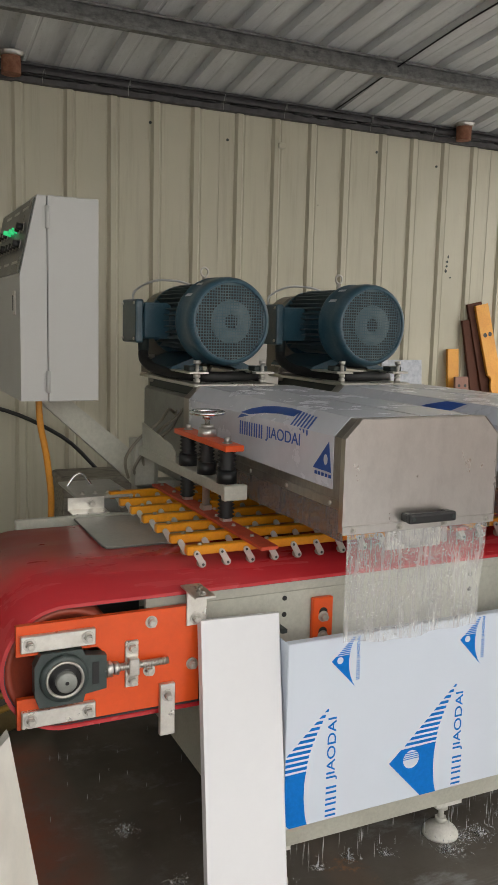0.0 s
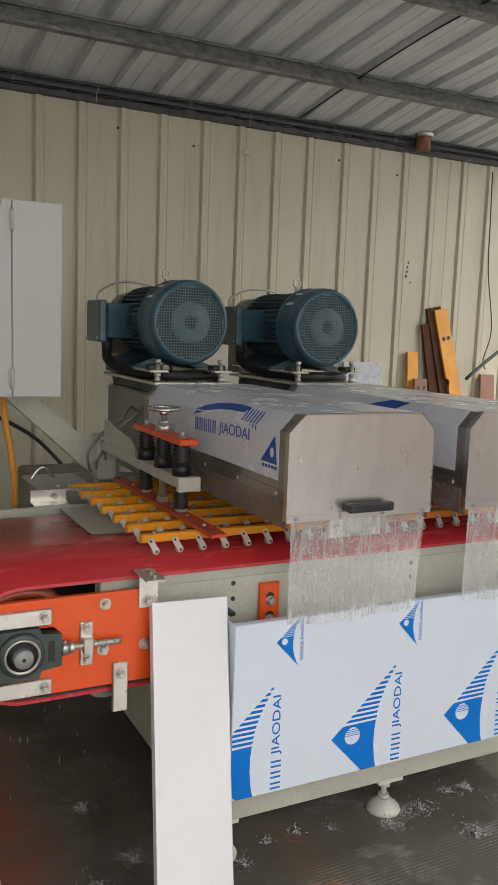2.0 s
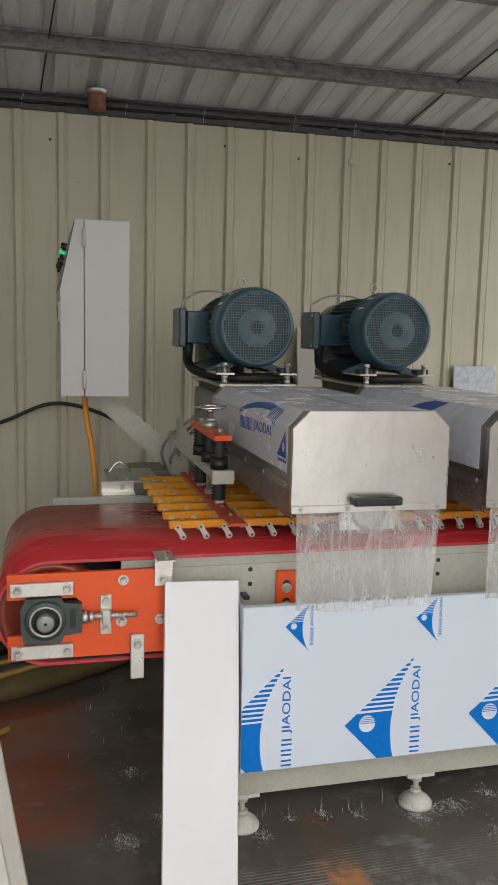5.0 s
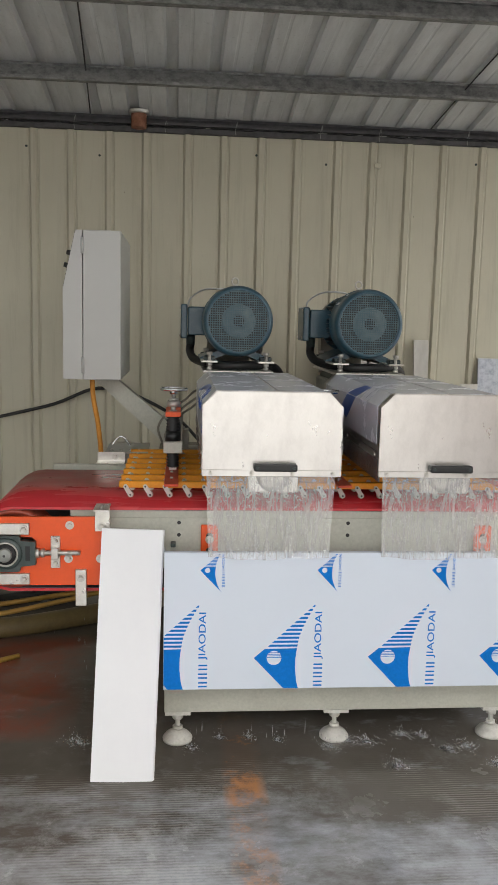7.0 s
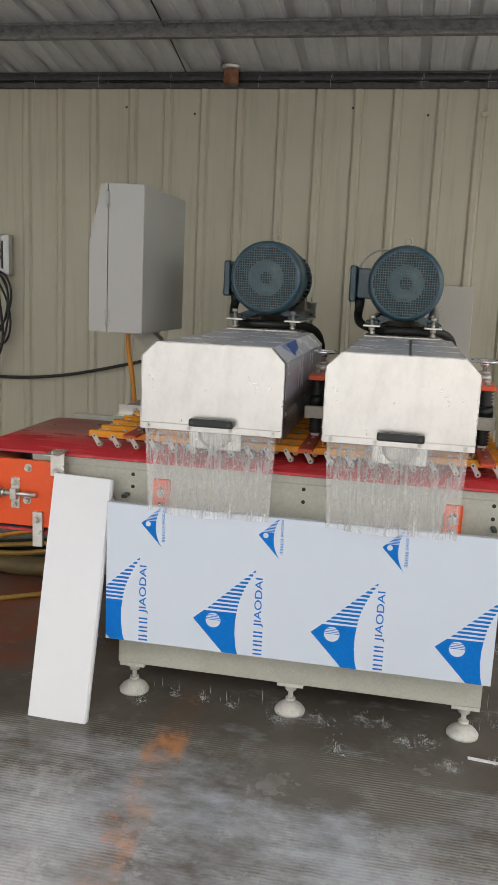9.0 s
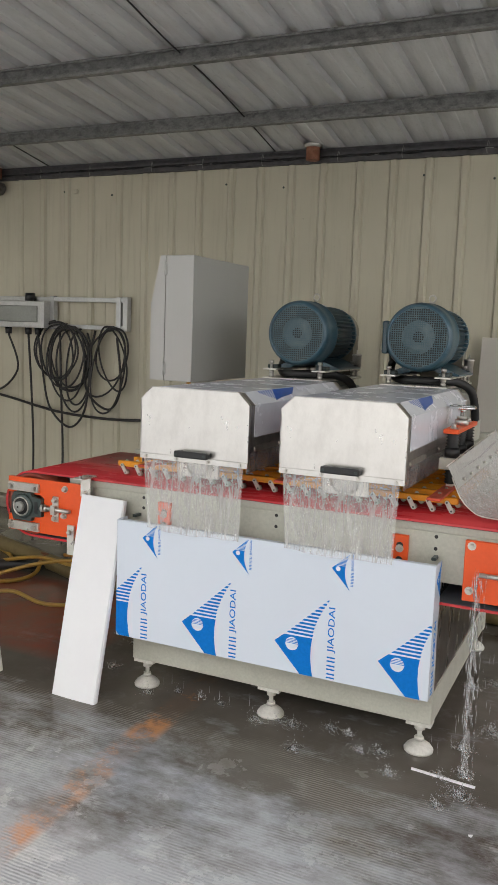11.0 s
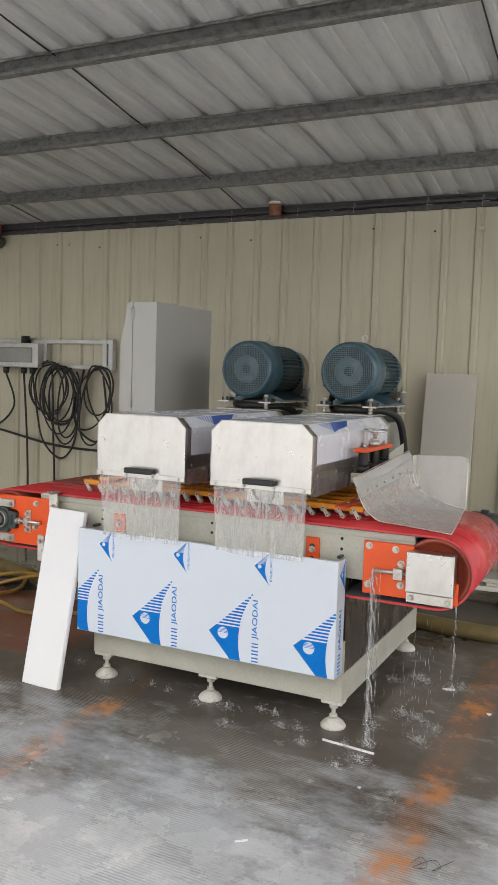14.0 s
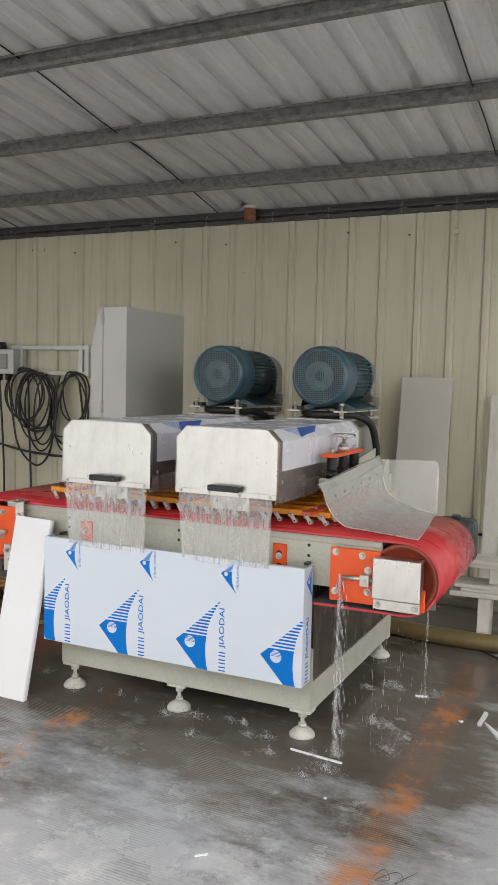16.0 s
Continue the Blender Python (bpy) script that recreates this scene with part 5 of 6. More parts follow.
def build_column(x):
    c = thing("adjusting_column", (x, 2.18, 0.992), "adjusting column with handwheel, orange plate and black bellows", "machine part", "adjusting columns")
    beam = part("beam", box(B(), x - 0.025, x + 0.025, 2.16, 3.00, 1.072, 1.108, 0.003), "rail_paint", c, "grey steel beam")
    part("end_cap", box(B(), x - 0.037, x + 0.037, 2.135, 2.16, 1.067, 1.112, 0.003), "rail_paint", c)
    part("gusset", prism(B(), [(2.60, 1.108), (2.96, 1.108), (2.96, 1.20), (2.64, 1.16), (2.60, 1.14)], "x", x - 0.022, x - 0.017), "rail_paint", beam)
    top = part("top_plate", box(B(), x - 0.030, x + 0.030, 2.150, 2.585, 1.208, 1.226, 0.002), "orange_paint", c, "orange painted steel top plate")
    for y, upper in ((2.205, True), (2.365, False), (2.53, True)):
        bm = B()
        if upper:
            bellows(bm, x, y, 1.145, 1.208, 0.029)
            bellows(bm, x, y, 1.002, 1.072, 0.026)
        else:
            bellows(bm, x, y, 1.13, 1.208, 0.026)
        part("bellows", bm, "black_rubber", c)
        part("collar", cyl(B(), (x, y, 1.108), (x, y, 1.146), 0.031, 0.029, 20), "black_plastic", c)
        part("spindle", cyl(B(), (x, y, 0.992), (x, y, 1.21), 0.012, seg=12), "zinc", c)
        shared("bolt", BOLT, top, pose(x, y, 1.226, -90))
        part("spindle_nut", box(B(), x - 0.015, x + 0.015, y - 0.015, y + 0.015, 0.992, 1.010, 0.002), "zinc", c)
    bm = cyl(B(), (x, 2.365, 1.226), (x, 2.365, 1.252), 0.030, 0.026, 18)
    cyl(bm, (x, 2.365, 1.252), (x, 2.365, 1.262), 0.020, seg=16)
    part("screw_housing", bm, "zinc", c)
    w = part("handwheel", lathe(B(), (x, 2.365, 1.262), (0, 0, 1), [(0.008, 0), (0.008, 0.015), (0.016, 0.018), (0.016, 0.036), (0.007, 0.038)], 18), "chrome", c, "chromed handwheel")
    pts = [(x + 0.052 * math.cos(2 * math.pi * k / 24), 2.365 + 0.052 * math.sin(2 * math.pi * k / 24), 1.300) for k in range(25)]
    bm = tube(B(), pts, 0.0065, 8, 2)
    part("rim", bm, "chrome", w)
    for k in range(3):
        a = 2 * math.pi * k / 3
        part("spoke", cyl(B(), (x, 2.365, 1.292), (x + 0.05 * math.cos(a), 2.365 + 0.05 * math.sin(a), 1.300), 0.005, seg=8), "chrome", w)


for x in (0.958, 1.594, 2.212):
    build_column(x)


# ---- control cabinet on its arm ----
def build_cabinet():
    c = thing("control_cabinet", (0.63, 2.75, 1.304), "light grey control cabinet with sloped dark panel on an arm", "control cabinet")
    y0, y1 = 2.747, 3.43
    part("body", box(B(), 0.546, 0.714, y0, y1, 1.304, 1.968, 0.003), "cabinet_paint", c)
    d = part("door", prism(B(), [(0.457, 1.306), (0.543, 1.306), (0.543, 1.967), (0.514, 1.967), (0.457, 1.712)], "y", y0 + 0.001, y1 - 0.001), "cabinet_paint", c)
    # the sloping instrument panel
    e = Vector((0.514 - 0.457, 1.967 - 1.712))
    ln = e.length
    e = e / ln
    nrm = Vector((-e.y, e.x))

    def on_panel(s, off):
        p = Vector((0.457, 1.712)) + e * (s * ln) + nrm * off
        return (p.x, p.y)
    pan = part("instrument_panel", prism(B(), [on_panel(0.03, 0.0), on_panel(0.97, 0.0), on_panel(0.97, 0.004), on_panel(0.03, 0.004)], "y", y0 + 0.02, y1 - 0.02), "panel_dark", d, "dark instrument panel")
    for row, s in enumerate((0.62, 0.40)):
        for k in range(8):
            y = y0 + 0.10 + 0.066 * k
            a, b = on_panel(s, 0.004), on_panel(s, 0.022 if k % 4 else 0.03)
            lit = row == 0 and k in (2, 3, 4)
            bm = cyl(B(), (a[0], y, a[1]), (b[0], y, b[1]), 0.009 if lit else 0.013, 0.008 if lit else 0.011, 14)
            part("pilot_lamp" if lit else "knob", bm, "lamp_green" if lit else "black_plastic", pan, "lit green pilot lamp" if lit else "")
            if not lit:
                a2 = on_panel(s, 0.0045)
                part("knob_ring", cyl(B(), (a2[0], y, a2[1]), (on_panel(s, 0.008)[0], y, on_panel(s, 0.008)[1]), 0.017, seg=14), "zinc", pan)
    for s in (0.86, 0.16):
        for k in range(3):
            a = on_panel(s, 0.004)
            b = on_panel(s + 0.03, 0.0055)
            part("lettering_bar", prism(B(), [on_panel(s, 0.0038), on_panel(s + 0.035, 0.0038), on_panel(s + 0.035, 0.005), on_panel(s, 0.005)], "y", y0 + 0.09 + 0.17 * k, y0 + 0.19 + 0.17 * k), "cabinet_paint", pan)
    lk = part("lock", box(B(), 0.449, 0.458, y0 + 0.075, y0 + 0.10, 1.585, 1.665, 0.003), "zinc", d)
    part("key_slot", box(B(), 0.447, 0.4492, y0 + 0.083, y0 + 0.093, 1.60, 1.65), "black_plastic", lk)
    for z in (1.37, 1.90):
        bm = cyl(B(), (0.5445, y0 - 0.004, z - 0.036), (0.5445, y0 - 0.004, z + 0.036), 0.0075, seg=12)
        box(bm, 0.532, 0.557, y0 - 0.003, y0 + 0.001, z - 0.03, z + 0.03)
        part("hinge", bm, "cabinet_paint", c)
    # arm: a square tube that slants down to the machine's rear beam
    bm = prism(B(), [(0.545, 1.304), (0.655, 1.304), (0.985, 1.03), (0.985, 0.95), (0.93, 0.95)], "y", 3.055, 3.135)
    part("arm", bm, "rail_paint", c, "slanted grey steel arm")
    part("arm_foot", box(B(), 0.945, 1.03, 3.05, 3.14, 0.95, 1.04, 0.002), "rail_paint", c)
    # orange hose out of its bottom
    pts = [(0.56, 3.0, 1.31), (0.565, 3.0, 1.2), (0.59, 3.0, 1.05), (0.60, 3.0, 0.85), (0.55, 3.0, 0.55), (0.40, 3.05, 0.30), (0.1, 3.1, 0.22), (-0.3, 3.2, 0.10), (-0.6, 3.4, 0.013)]
    solid("air_hose", tube(B(), pts, 0.012, 10, 6), "hose_orange", (0.56, 3.0, 1.3), "orange hose hanging out of the control cabinet", "hose")


build_cabinet()


# ---- deflector at the discharge end, drive motor, feed-side parts ----
def build_deflector():
    d = thing("discharge_guard", (2.4, 1.97, 0.92), "clear acrylic discharge guard, curved sheet running with water", "guard")
    near = [(2.266, 1.068), (2.278, 1.04), (2.295, 1.005), (2.317, 0.975), (2.345, 0.952), (2.383, 0.935), (2.50, 0.931), (2.70, 0.923)]
    slip = [0, 0, 0, 0, 0, 0, -0.02, -0.06]
    far = [(2.335, 1.155), (2.343, 1.09), (2.355, 1.045), (2.375, 1.01), (2.41, 0.985), (2.46, 0.96), (2.53, 0.94), (2.612, 0.926)]
    bm = B()
    rows = []
    n = 20
    for j in range(n + 1):
        t = j / n
        rows.append([bm.verts.new((a[0] + (b[0] - a[0]) * t, 1.95 + slip[k] + (0.65 - slip[k]) * t, a[1] + (b[1] - a[1]) * t + 0.004 * math.sin(9 * t + k) * (k < 6))) for k, (a, b) in enumerate(zip(near, far))])
    for j in range(n):
        for k in range(len(near) - 1):
            bm.faces.new((rows[j][k], rows[j + 1][k], rows[j + 1][k + 1], rows[j][k + 1])).smooth = True
    part("curved_sheet", bm, "clear_acrylic", d)
    bm = B()
    q = [bm.verts.new(p) for p in ((2.249, 1.945, 1.108), (2.324, 2.60, 1.192), (2.352, 2.60, 1.098), (2.292, 1.945, 1.030))]
    bm.faces.new(q)
    part("flange", bm, "flange_acrylic", d)
    for k in range(6):
        t = 0.12 + 0.15 * k
        part("rivet", cyl(B(), (2.284 + 0.060 * t, 1.955 + 0.645 * t, 1.046 + 0.066 * t), (2.295 + 0.060 * t, 1.955 + 0.645 * t, 1.048 + 0.066 * t), 0.0055, seg=8), "zinc", d)
    out = [(2.322, 0.93), (2.615, 0.93), (2.615, 1.155)]
    for k in range(5):
        a = math.pi / 2 * k / 4
        out.append((2.59 + 0.025 * math.cos(a), 1.158 + 0.025 * math.sin(a)))
    out += [(2.335, 1.175)]
    part("back_sheet", prism(B(), out, "y", 2.605, 2.609), "back_acrylic", d, "clear upright back sheet with a pale edge")
    # steel-toned strip and tubes stand in for glints along the sheet edges
    part("edge_glint", box(B(), 2.613, 2.618, 2.603, 2.611, 0.93, 1.155), "plate_steel", d)
    for nm, pts in (("rim", [(a[0], 1.95 + q, a[1] + 0.001) for a, q in zip(near, slip)]), ("rim", [(b[0], 2.60, b[1] + 0.001) for b in far]), ("rim", [(2.70, 1.89, 0.925), (2.66, 2.24, 0.926), (2.612, 2.60, 0.928)]), ("rim", [(2.243, 1.945, 1.108), (2.28, 2.27, 1.152), (2.318, 2.60, 1.192)])):
        part(nm, tube(B(), pts, 0.0022, 6, 4), "plate_steel", d, "thin bright tube painting the glint along the sheet edge")


build_deflector()


TILE = []


def build_drive():
    g = thing("drive_motor", (2.66, 2.7, 0.7), "dark grey gear motor at the belt's discharge drum", "motor")
    part("body", lathe(B(), (2.66, 2.60, CZ), (0, 1, 0), [(0.04, 0), (0.10, 0.02), (0.13, 0.05), (0.135, 0.08), (0.13, 0.10), (0.08, 0.12)], 28), "dark_iron", g)
    part("gear_case", box(B(), 2.58, 2.78, 2.72, 2.86, 0.67, 0.885, 0.03, 2), "dark_iron", g)
    part("bracket", box(B(), 2.50, 2.60, 2.62, 2.66, 0.66, 0.90), "rail_paint", g)
    part("valve", box(B(), 2.66, 2.70, 2.75, 2.79, 0.884, 0.905, 0.005), "dark_iron", g)
    # stone tile that the belt carries in under the hoods
    out = [(0.607, 2.660), (0.607, 2.300), (0.613, 2.279), (0.632, 2.272), (1.207, 2.272), (1.207, 2.660)]
    t = thing("stone_tile", (0.607, 2.28, 0.9185), "thin wet grey stone tile carried in by the belt", "tile")
    part("tile_body", prism(B(), out, "z", 0.9185, 0.9225), "tile_edge", t, "darker sawn edge of the tile")
    part("tile_face", prism(B(), [(0.610, 2.657), (0.610, 2.301), (0.616, 2.281), (0.633, 2.275), (1.205, 2.275), (1.205, 2.657)], "z", 0.9225, 0.9240), "feed_steel", t)
    TILE.append(t)
    a = thing("feed_stop", (0.7, 2.7, 0.9285), "galvanised angle with bolt and chromed hoop handle", "bracket")
    bm = box(B(), 0.608, 0.735, 2.752, 2.757, 0.926, 0.972, 0.001)
    box(bm, 0.608, 0.735, 2.68, 2.757, 0.9285, 0.932)
    part("angle", bm, "plate_steel", a)
    shared("bolt", BOLT, a, pose(0.69, 2.752, 0.951))
    part("top_plate", box(B(), 0.64, 0.84, 2.757, 3.06, 0.962, 0.972, 0.002), "feed_steel", a)
    part("support", box(B(), 0.70, 0.80, 2.78, 3.04, 0.90, 0.962), "grey_steel", a)
    pts = [(0.655 + 0.092 * k / 10, 2.98, 0.965 + 0.048 * math.sin(math.pi * k / 10)) for k in range(11)]
    part("hoop_handle", tube(B(), pts, 0.0055, 8, 3), "chrome", a)
    for k in range(4):
        shared("bolt", SMALL_BOLT, a, pose(0.67 + 0.045 * k, 2.80, 0.972, -90))


build_drive()


# ---- loose things round the machine ----
def leaning_board(name, x0, x1, yb, yt, z1, thick, mat, label, category, group="", edge=None, xs=0.0):
    """A board that stands on the floor at yb and leans back to yt at its top; xs: how far its top is shifted in x."""
    at = ((x0 + x1) / 2, yb, 0)
    ln = math.hypot(z1, yt - yb)
    bm = box(B(), -(x1 - x0) / 2, (x1 - x0) / 2, 0, thick, 0, ln, 0.0015)
    ob = finish(new(name, bpy.data.meshes.new(name)), bm, mat)
    if edge:
        ob.data.materials.append(MATS[edge])
        for p in ob.data.polygons:
            if abs(p.normal.y) < 0.9:
                p.material_index = 1
    a = math.atan2(yt - yb, z1)
    ob.matrix_world = Matrix.Translation(at) @ Matrix.Rotation(math.atan2(xs, z1), 4, "Y") @ Matrix.Rotation(-a, 4, "X")
    ORIGIN[ob] = Vector(at)
    return tagged(ob, label, category, group)


def build_slab():
    """A stone strip with a mitred long edge, leaning on the bed."""
    w, ln = 0.109, math.hypot(0.853, 0.167)
    bm = prism(B(), [(-w, 0.0), (w - 0.006, 0.0), (w, 0.008), (w, 0.024), (-w, 0.024)], "z", 0.0, ln)
    ob = finish(new("stone_slab", bpy.data.meshes.new("stone_slab")), bm, "white_slab")
    ob.matrix_world = Matrix.Translation((0.80, 1.622, 0)) @ Matrix.Rotation(math.atan2(0.026, 0.853), 4, "Y") @ Matrix.Rotation(-math.atan2(0.167, 0.853), 4, "X")
    tagged(ob, "white polished stone slab with mitred edge leaning on the machine", "slab")


build_slab()
leaning_board("grey_board", 1.93, 2.29, 4.22, 4.47, 1.60, 0.012, "grey_board", "plain grey-beige board leaning on the wall", "board")
leaning_board("white_plank", 2.56, 2.66, 4.28, 4.46, 1.49, 0.02, "bench_wood", "narrow whitish wooden plank leaning on the wall", "plank")
leaning_board("white_plank", 2.90, 3.02, 4.30, 4.46, 1.20, 0.02, "bench_wood", "short whitish wooden plank leaning on the wall", "plank")
leaning_board("marble_tile", 3.02, 3.33, 4.36, 4.48, 1.375, 0.012, "marble", "blue-grey veined marble tile leaning on the wall", "tile")
leaning_board("yellow_board", 3.54, 3.63, 4.35, 4.48, 1.45, 0.02, "orange_board", "yellow-orange painted board behind a salmon one", "board", "boards leaning on the wall")
short_board = leaning_board("salmon_board", 3.55, 3.66, 4.28, 4.40, 1.27, 0.02, "salmon_board", "short salmon-brown board with two holes", "board", "boards leaning on the wall")
for x in (-0.024, 0.026):
    hole = finish(new("hole", bpy.data.meshes.new("hole")), cyl(B(), (x, -0.0012, 1.215), (x, 0.0, 1.215), 0.011, seg=12), "black_rubber")
    hole.parent = short_board
leaning_board("brown_board", 4.06, 4.18, 4.34, 4.49, 1.80, 0.02, "brown_board", "dark red-brown board leaning on the wall", "board", "boards leaning on the wall", xs=-0.38)
leaning_board("brown_board", 3.93, 4.02, 4.38, 4.49, 1.67, 0.02, "brown_board", "shorter dark brown board leaning on the wall", "board", "boards leaning on the wall", xs=-0.28)


def build_orange_board():
    """A long orange board with two holes near its top and a notched edge."""
    ln = math.hypot(1.79, 0.2)
    b = thing("orange_board", (0, 0, 0), "bright orange board with two holes and a notched edge", "board", "boards leaning on the wall")
    out = [(-0.054, 0), (0.054, 0), (0.054, ln), (-0.054, ln), (-0.054, ln * 0.735), (-0.036, ln * 0.728), (-0.030, ln * 0.715), (-0.044, ln * 0.700), (-0.048, ln * 0.675), (-0.036, ln * 0.655), (-0.040, ln * 0.640)]
    part("board", prism(B(), out, "y", 0, 0.02), "orange_board", b)
    for x in (-0.018, 0.024):
        part("hole", cyl(B(), (x, -0.0012, ln * 0.885), (x, 0.0, ln * 0.885), 0.015, seg=14), "black_rubber", b)
    b.matrix_basis = Matrix.Translation((4.165, 4.27, 0)) @ Matrix.Rotation(math.atan2(-0.38, 1.79), 4, "Y") @ Matrix.Rotation(-math.atan2(0.2, 1.79), 4, "X")


build_orange_board()
leaning_board("salmon_board", 4.20, 4.33, 4.36, 4.47, 1.30, 0.02, "salmon_board", "salmon-brown board standing by the wall", "board", "boards leaning on the wall")


def build_trestle(name, at, yaw, h, label, planks):
    """A low whitewashed wooden stool with splayed legs and cross bars."""
    t = thing(name, (0, 0, 0), label, "trestle", "wooden trestles")
    part("top", box(B(), -0.36, 0.36, -0.13, 0.13, h - 0.03, h, 0.004), "bench_wood", t)
    for sx in (-1, 1):
        for sy in (-1, 1):
            bm = B()
            a, b = Vector((sx * 0.155, sy * 0.09, h - 0.03)), Vector((sx * 0.16, sy * 0.11, 0))
            for p in (a, b):
                for u, w in ((-0.035, -0.015), (0.035, -0.015), (0.035, 0.015), (-0.035, 0.015)):
                    bm.verts.new((p.x + u, p.y + w, p.z))
            bm.verts.ensure_lookup_table()
            v = bm.verts
            for i in range(4):
                bm.faces.new((v[i], v[(i + 1) % 4], v[4 + (i + 1) % 4], v[4 + i]))
            bm.faces.new((v[3], v[2], v[1], v[0]))
            bm.faces.new((v[4], v[5], v[6], v[7]))
            bmesh.ops.recalc_face_normals(bm, faces=bm.faces[:])
            part("leg", bm, "bench_wood", t)
    for sx in (-1, 1):
        part("cross_bar", box(B(), sx * 0.157 - 0.02, sx * 0.157 + 0.02, -0.10, 0.10, h * 0.72, h * 0.72 + 0.05, 0.002), "bench_wood", t)
    t.matrix_basis = pose(*at, 0, 0, yaw)
    for k in range(planks):
        bm = box(B(), -0.30 - 0.05 * (k % 2), 0.42, -0.11, 0.10, 0, 0.022, 0.003)
        b = solid("plank", bm, "bench_wood", (0, 0, 0), "whitish sawn plank stacked on a trestle", "plank", "stacked planks")
        b.matrix_basis = pose(at[0] + 0.02 * k, at[1] - 0.02 * k, h + 0.001 + 0.0235 * k + (0.105 if k > 1 else 0), 0, 0, yaw + 2 - 3 * k)
    if planks:
        bm = box(B(), -0.14, 0.30, -0.07, 0.07, 0, 0.103, 0.004)
        b = solid("spacer_block", bm, "bench_wood", (0, 0, 0), "whitish wooden spacer block between planks", "block")
        b.matrix_basis = pose(at[0], at[1], h + 0.0485, 0, 0, yaw)


build_trestle("wooden_trestle", (2.86, 3.70, 0), 4, 0.325, "low whitewashed wooden trestle with planks on it", 4)


def build_stand():
    """Tall A-shaped wooden stand at the feed end."""
    t = thing("wooden_stand", (0.04, 1.55, 0), "tall whitewashed wooden A-frame stand by the feed end", "trestle", "wooden trestles")
    for y in (1.40, 1.70):
        for s in (1, -1):
            pts = [(0.203, 0.854), (0.338, 0.0), (0.266, 0.0), (0.132, 0.780)]
            if s < 0:
                pts = [(0.075 - u, w) for u, w in pts]
            part("leg", prism(B(), pts, "y", y - 0.012, y + 0.018), "bench_wood", t)
        part("cross_bar", box(B(), -0.09, 0.165, y + 0.0185, y + 0.042, 0.655, 0.73, 0.002), "bench_wood", t)
        part("cross_bar", box(B(), -0.13, 0.205, y + 0.0185, y + 0.042, 0.53, 0.58, 0.002), "bench_wood", t)
    part("top_board", box(B(), -0.06, 0.12, 1.37, 1.73, 0.780, 0.803, 0.003), "bench_wood", t)


build_stand()


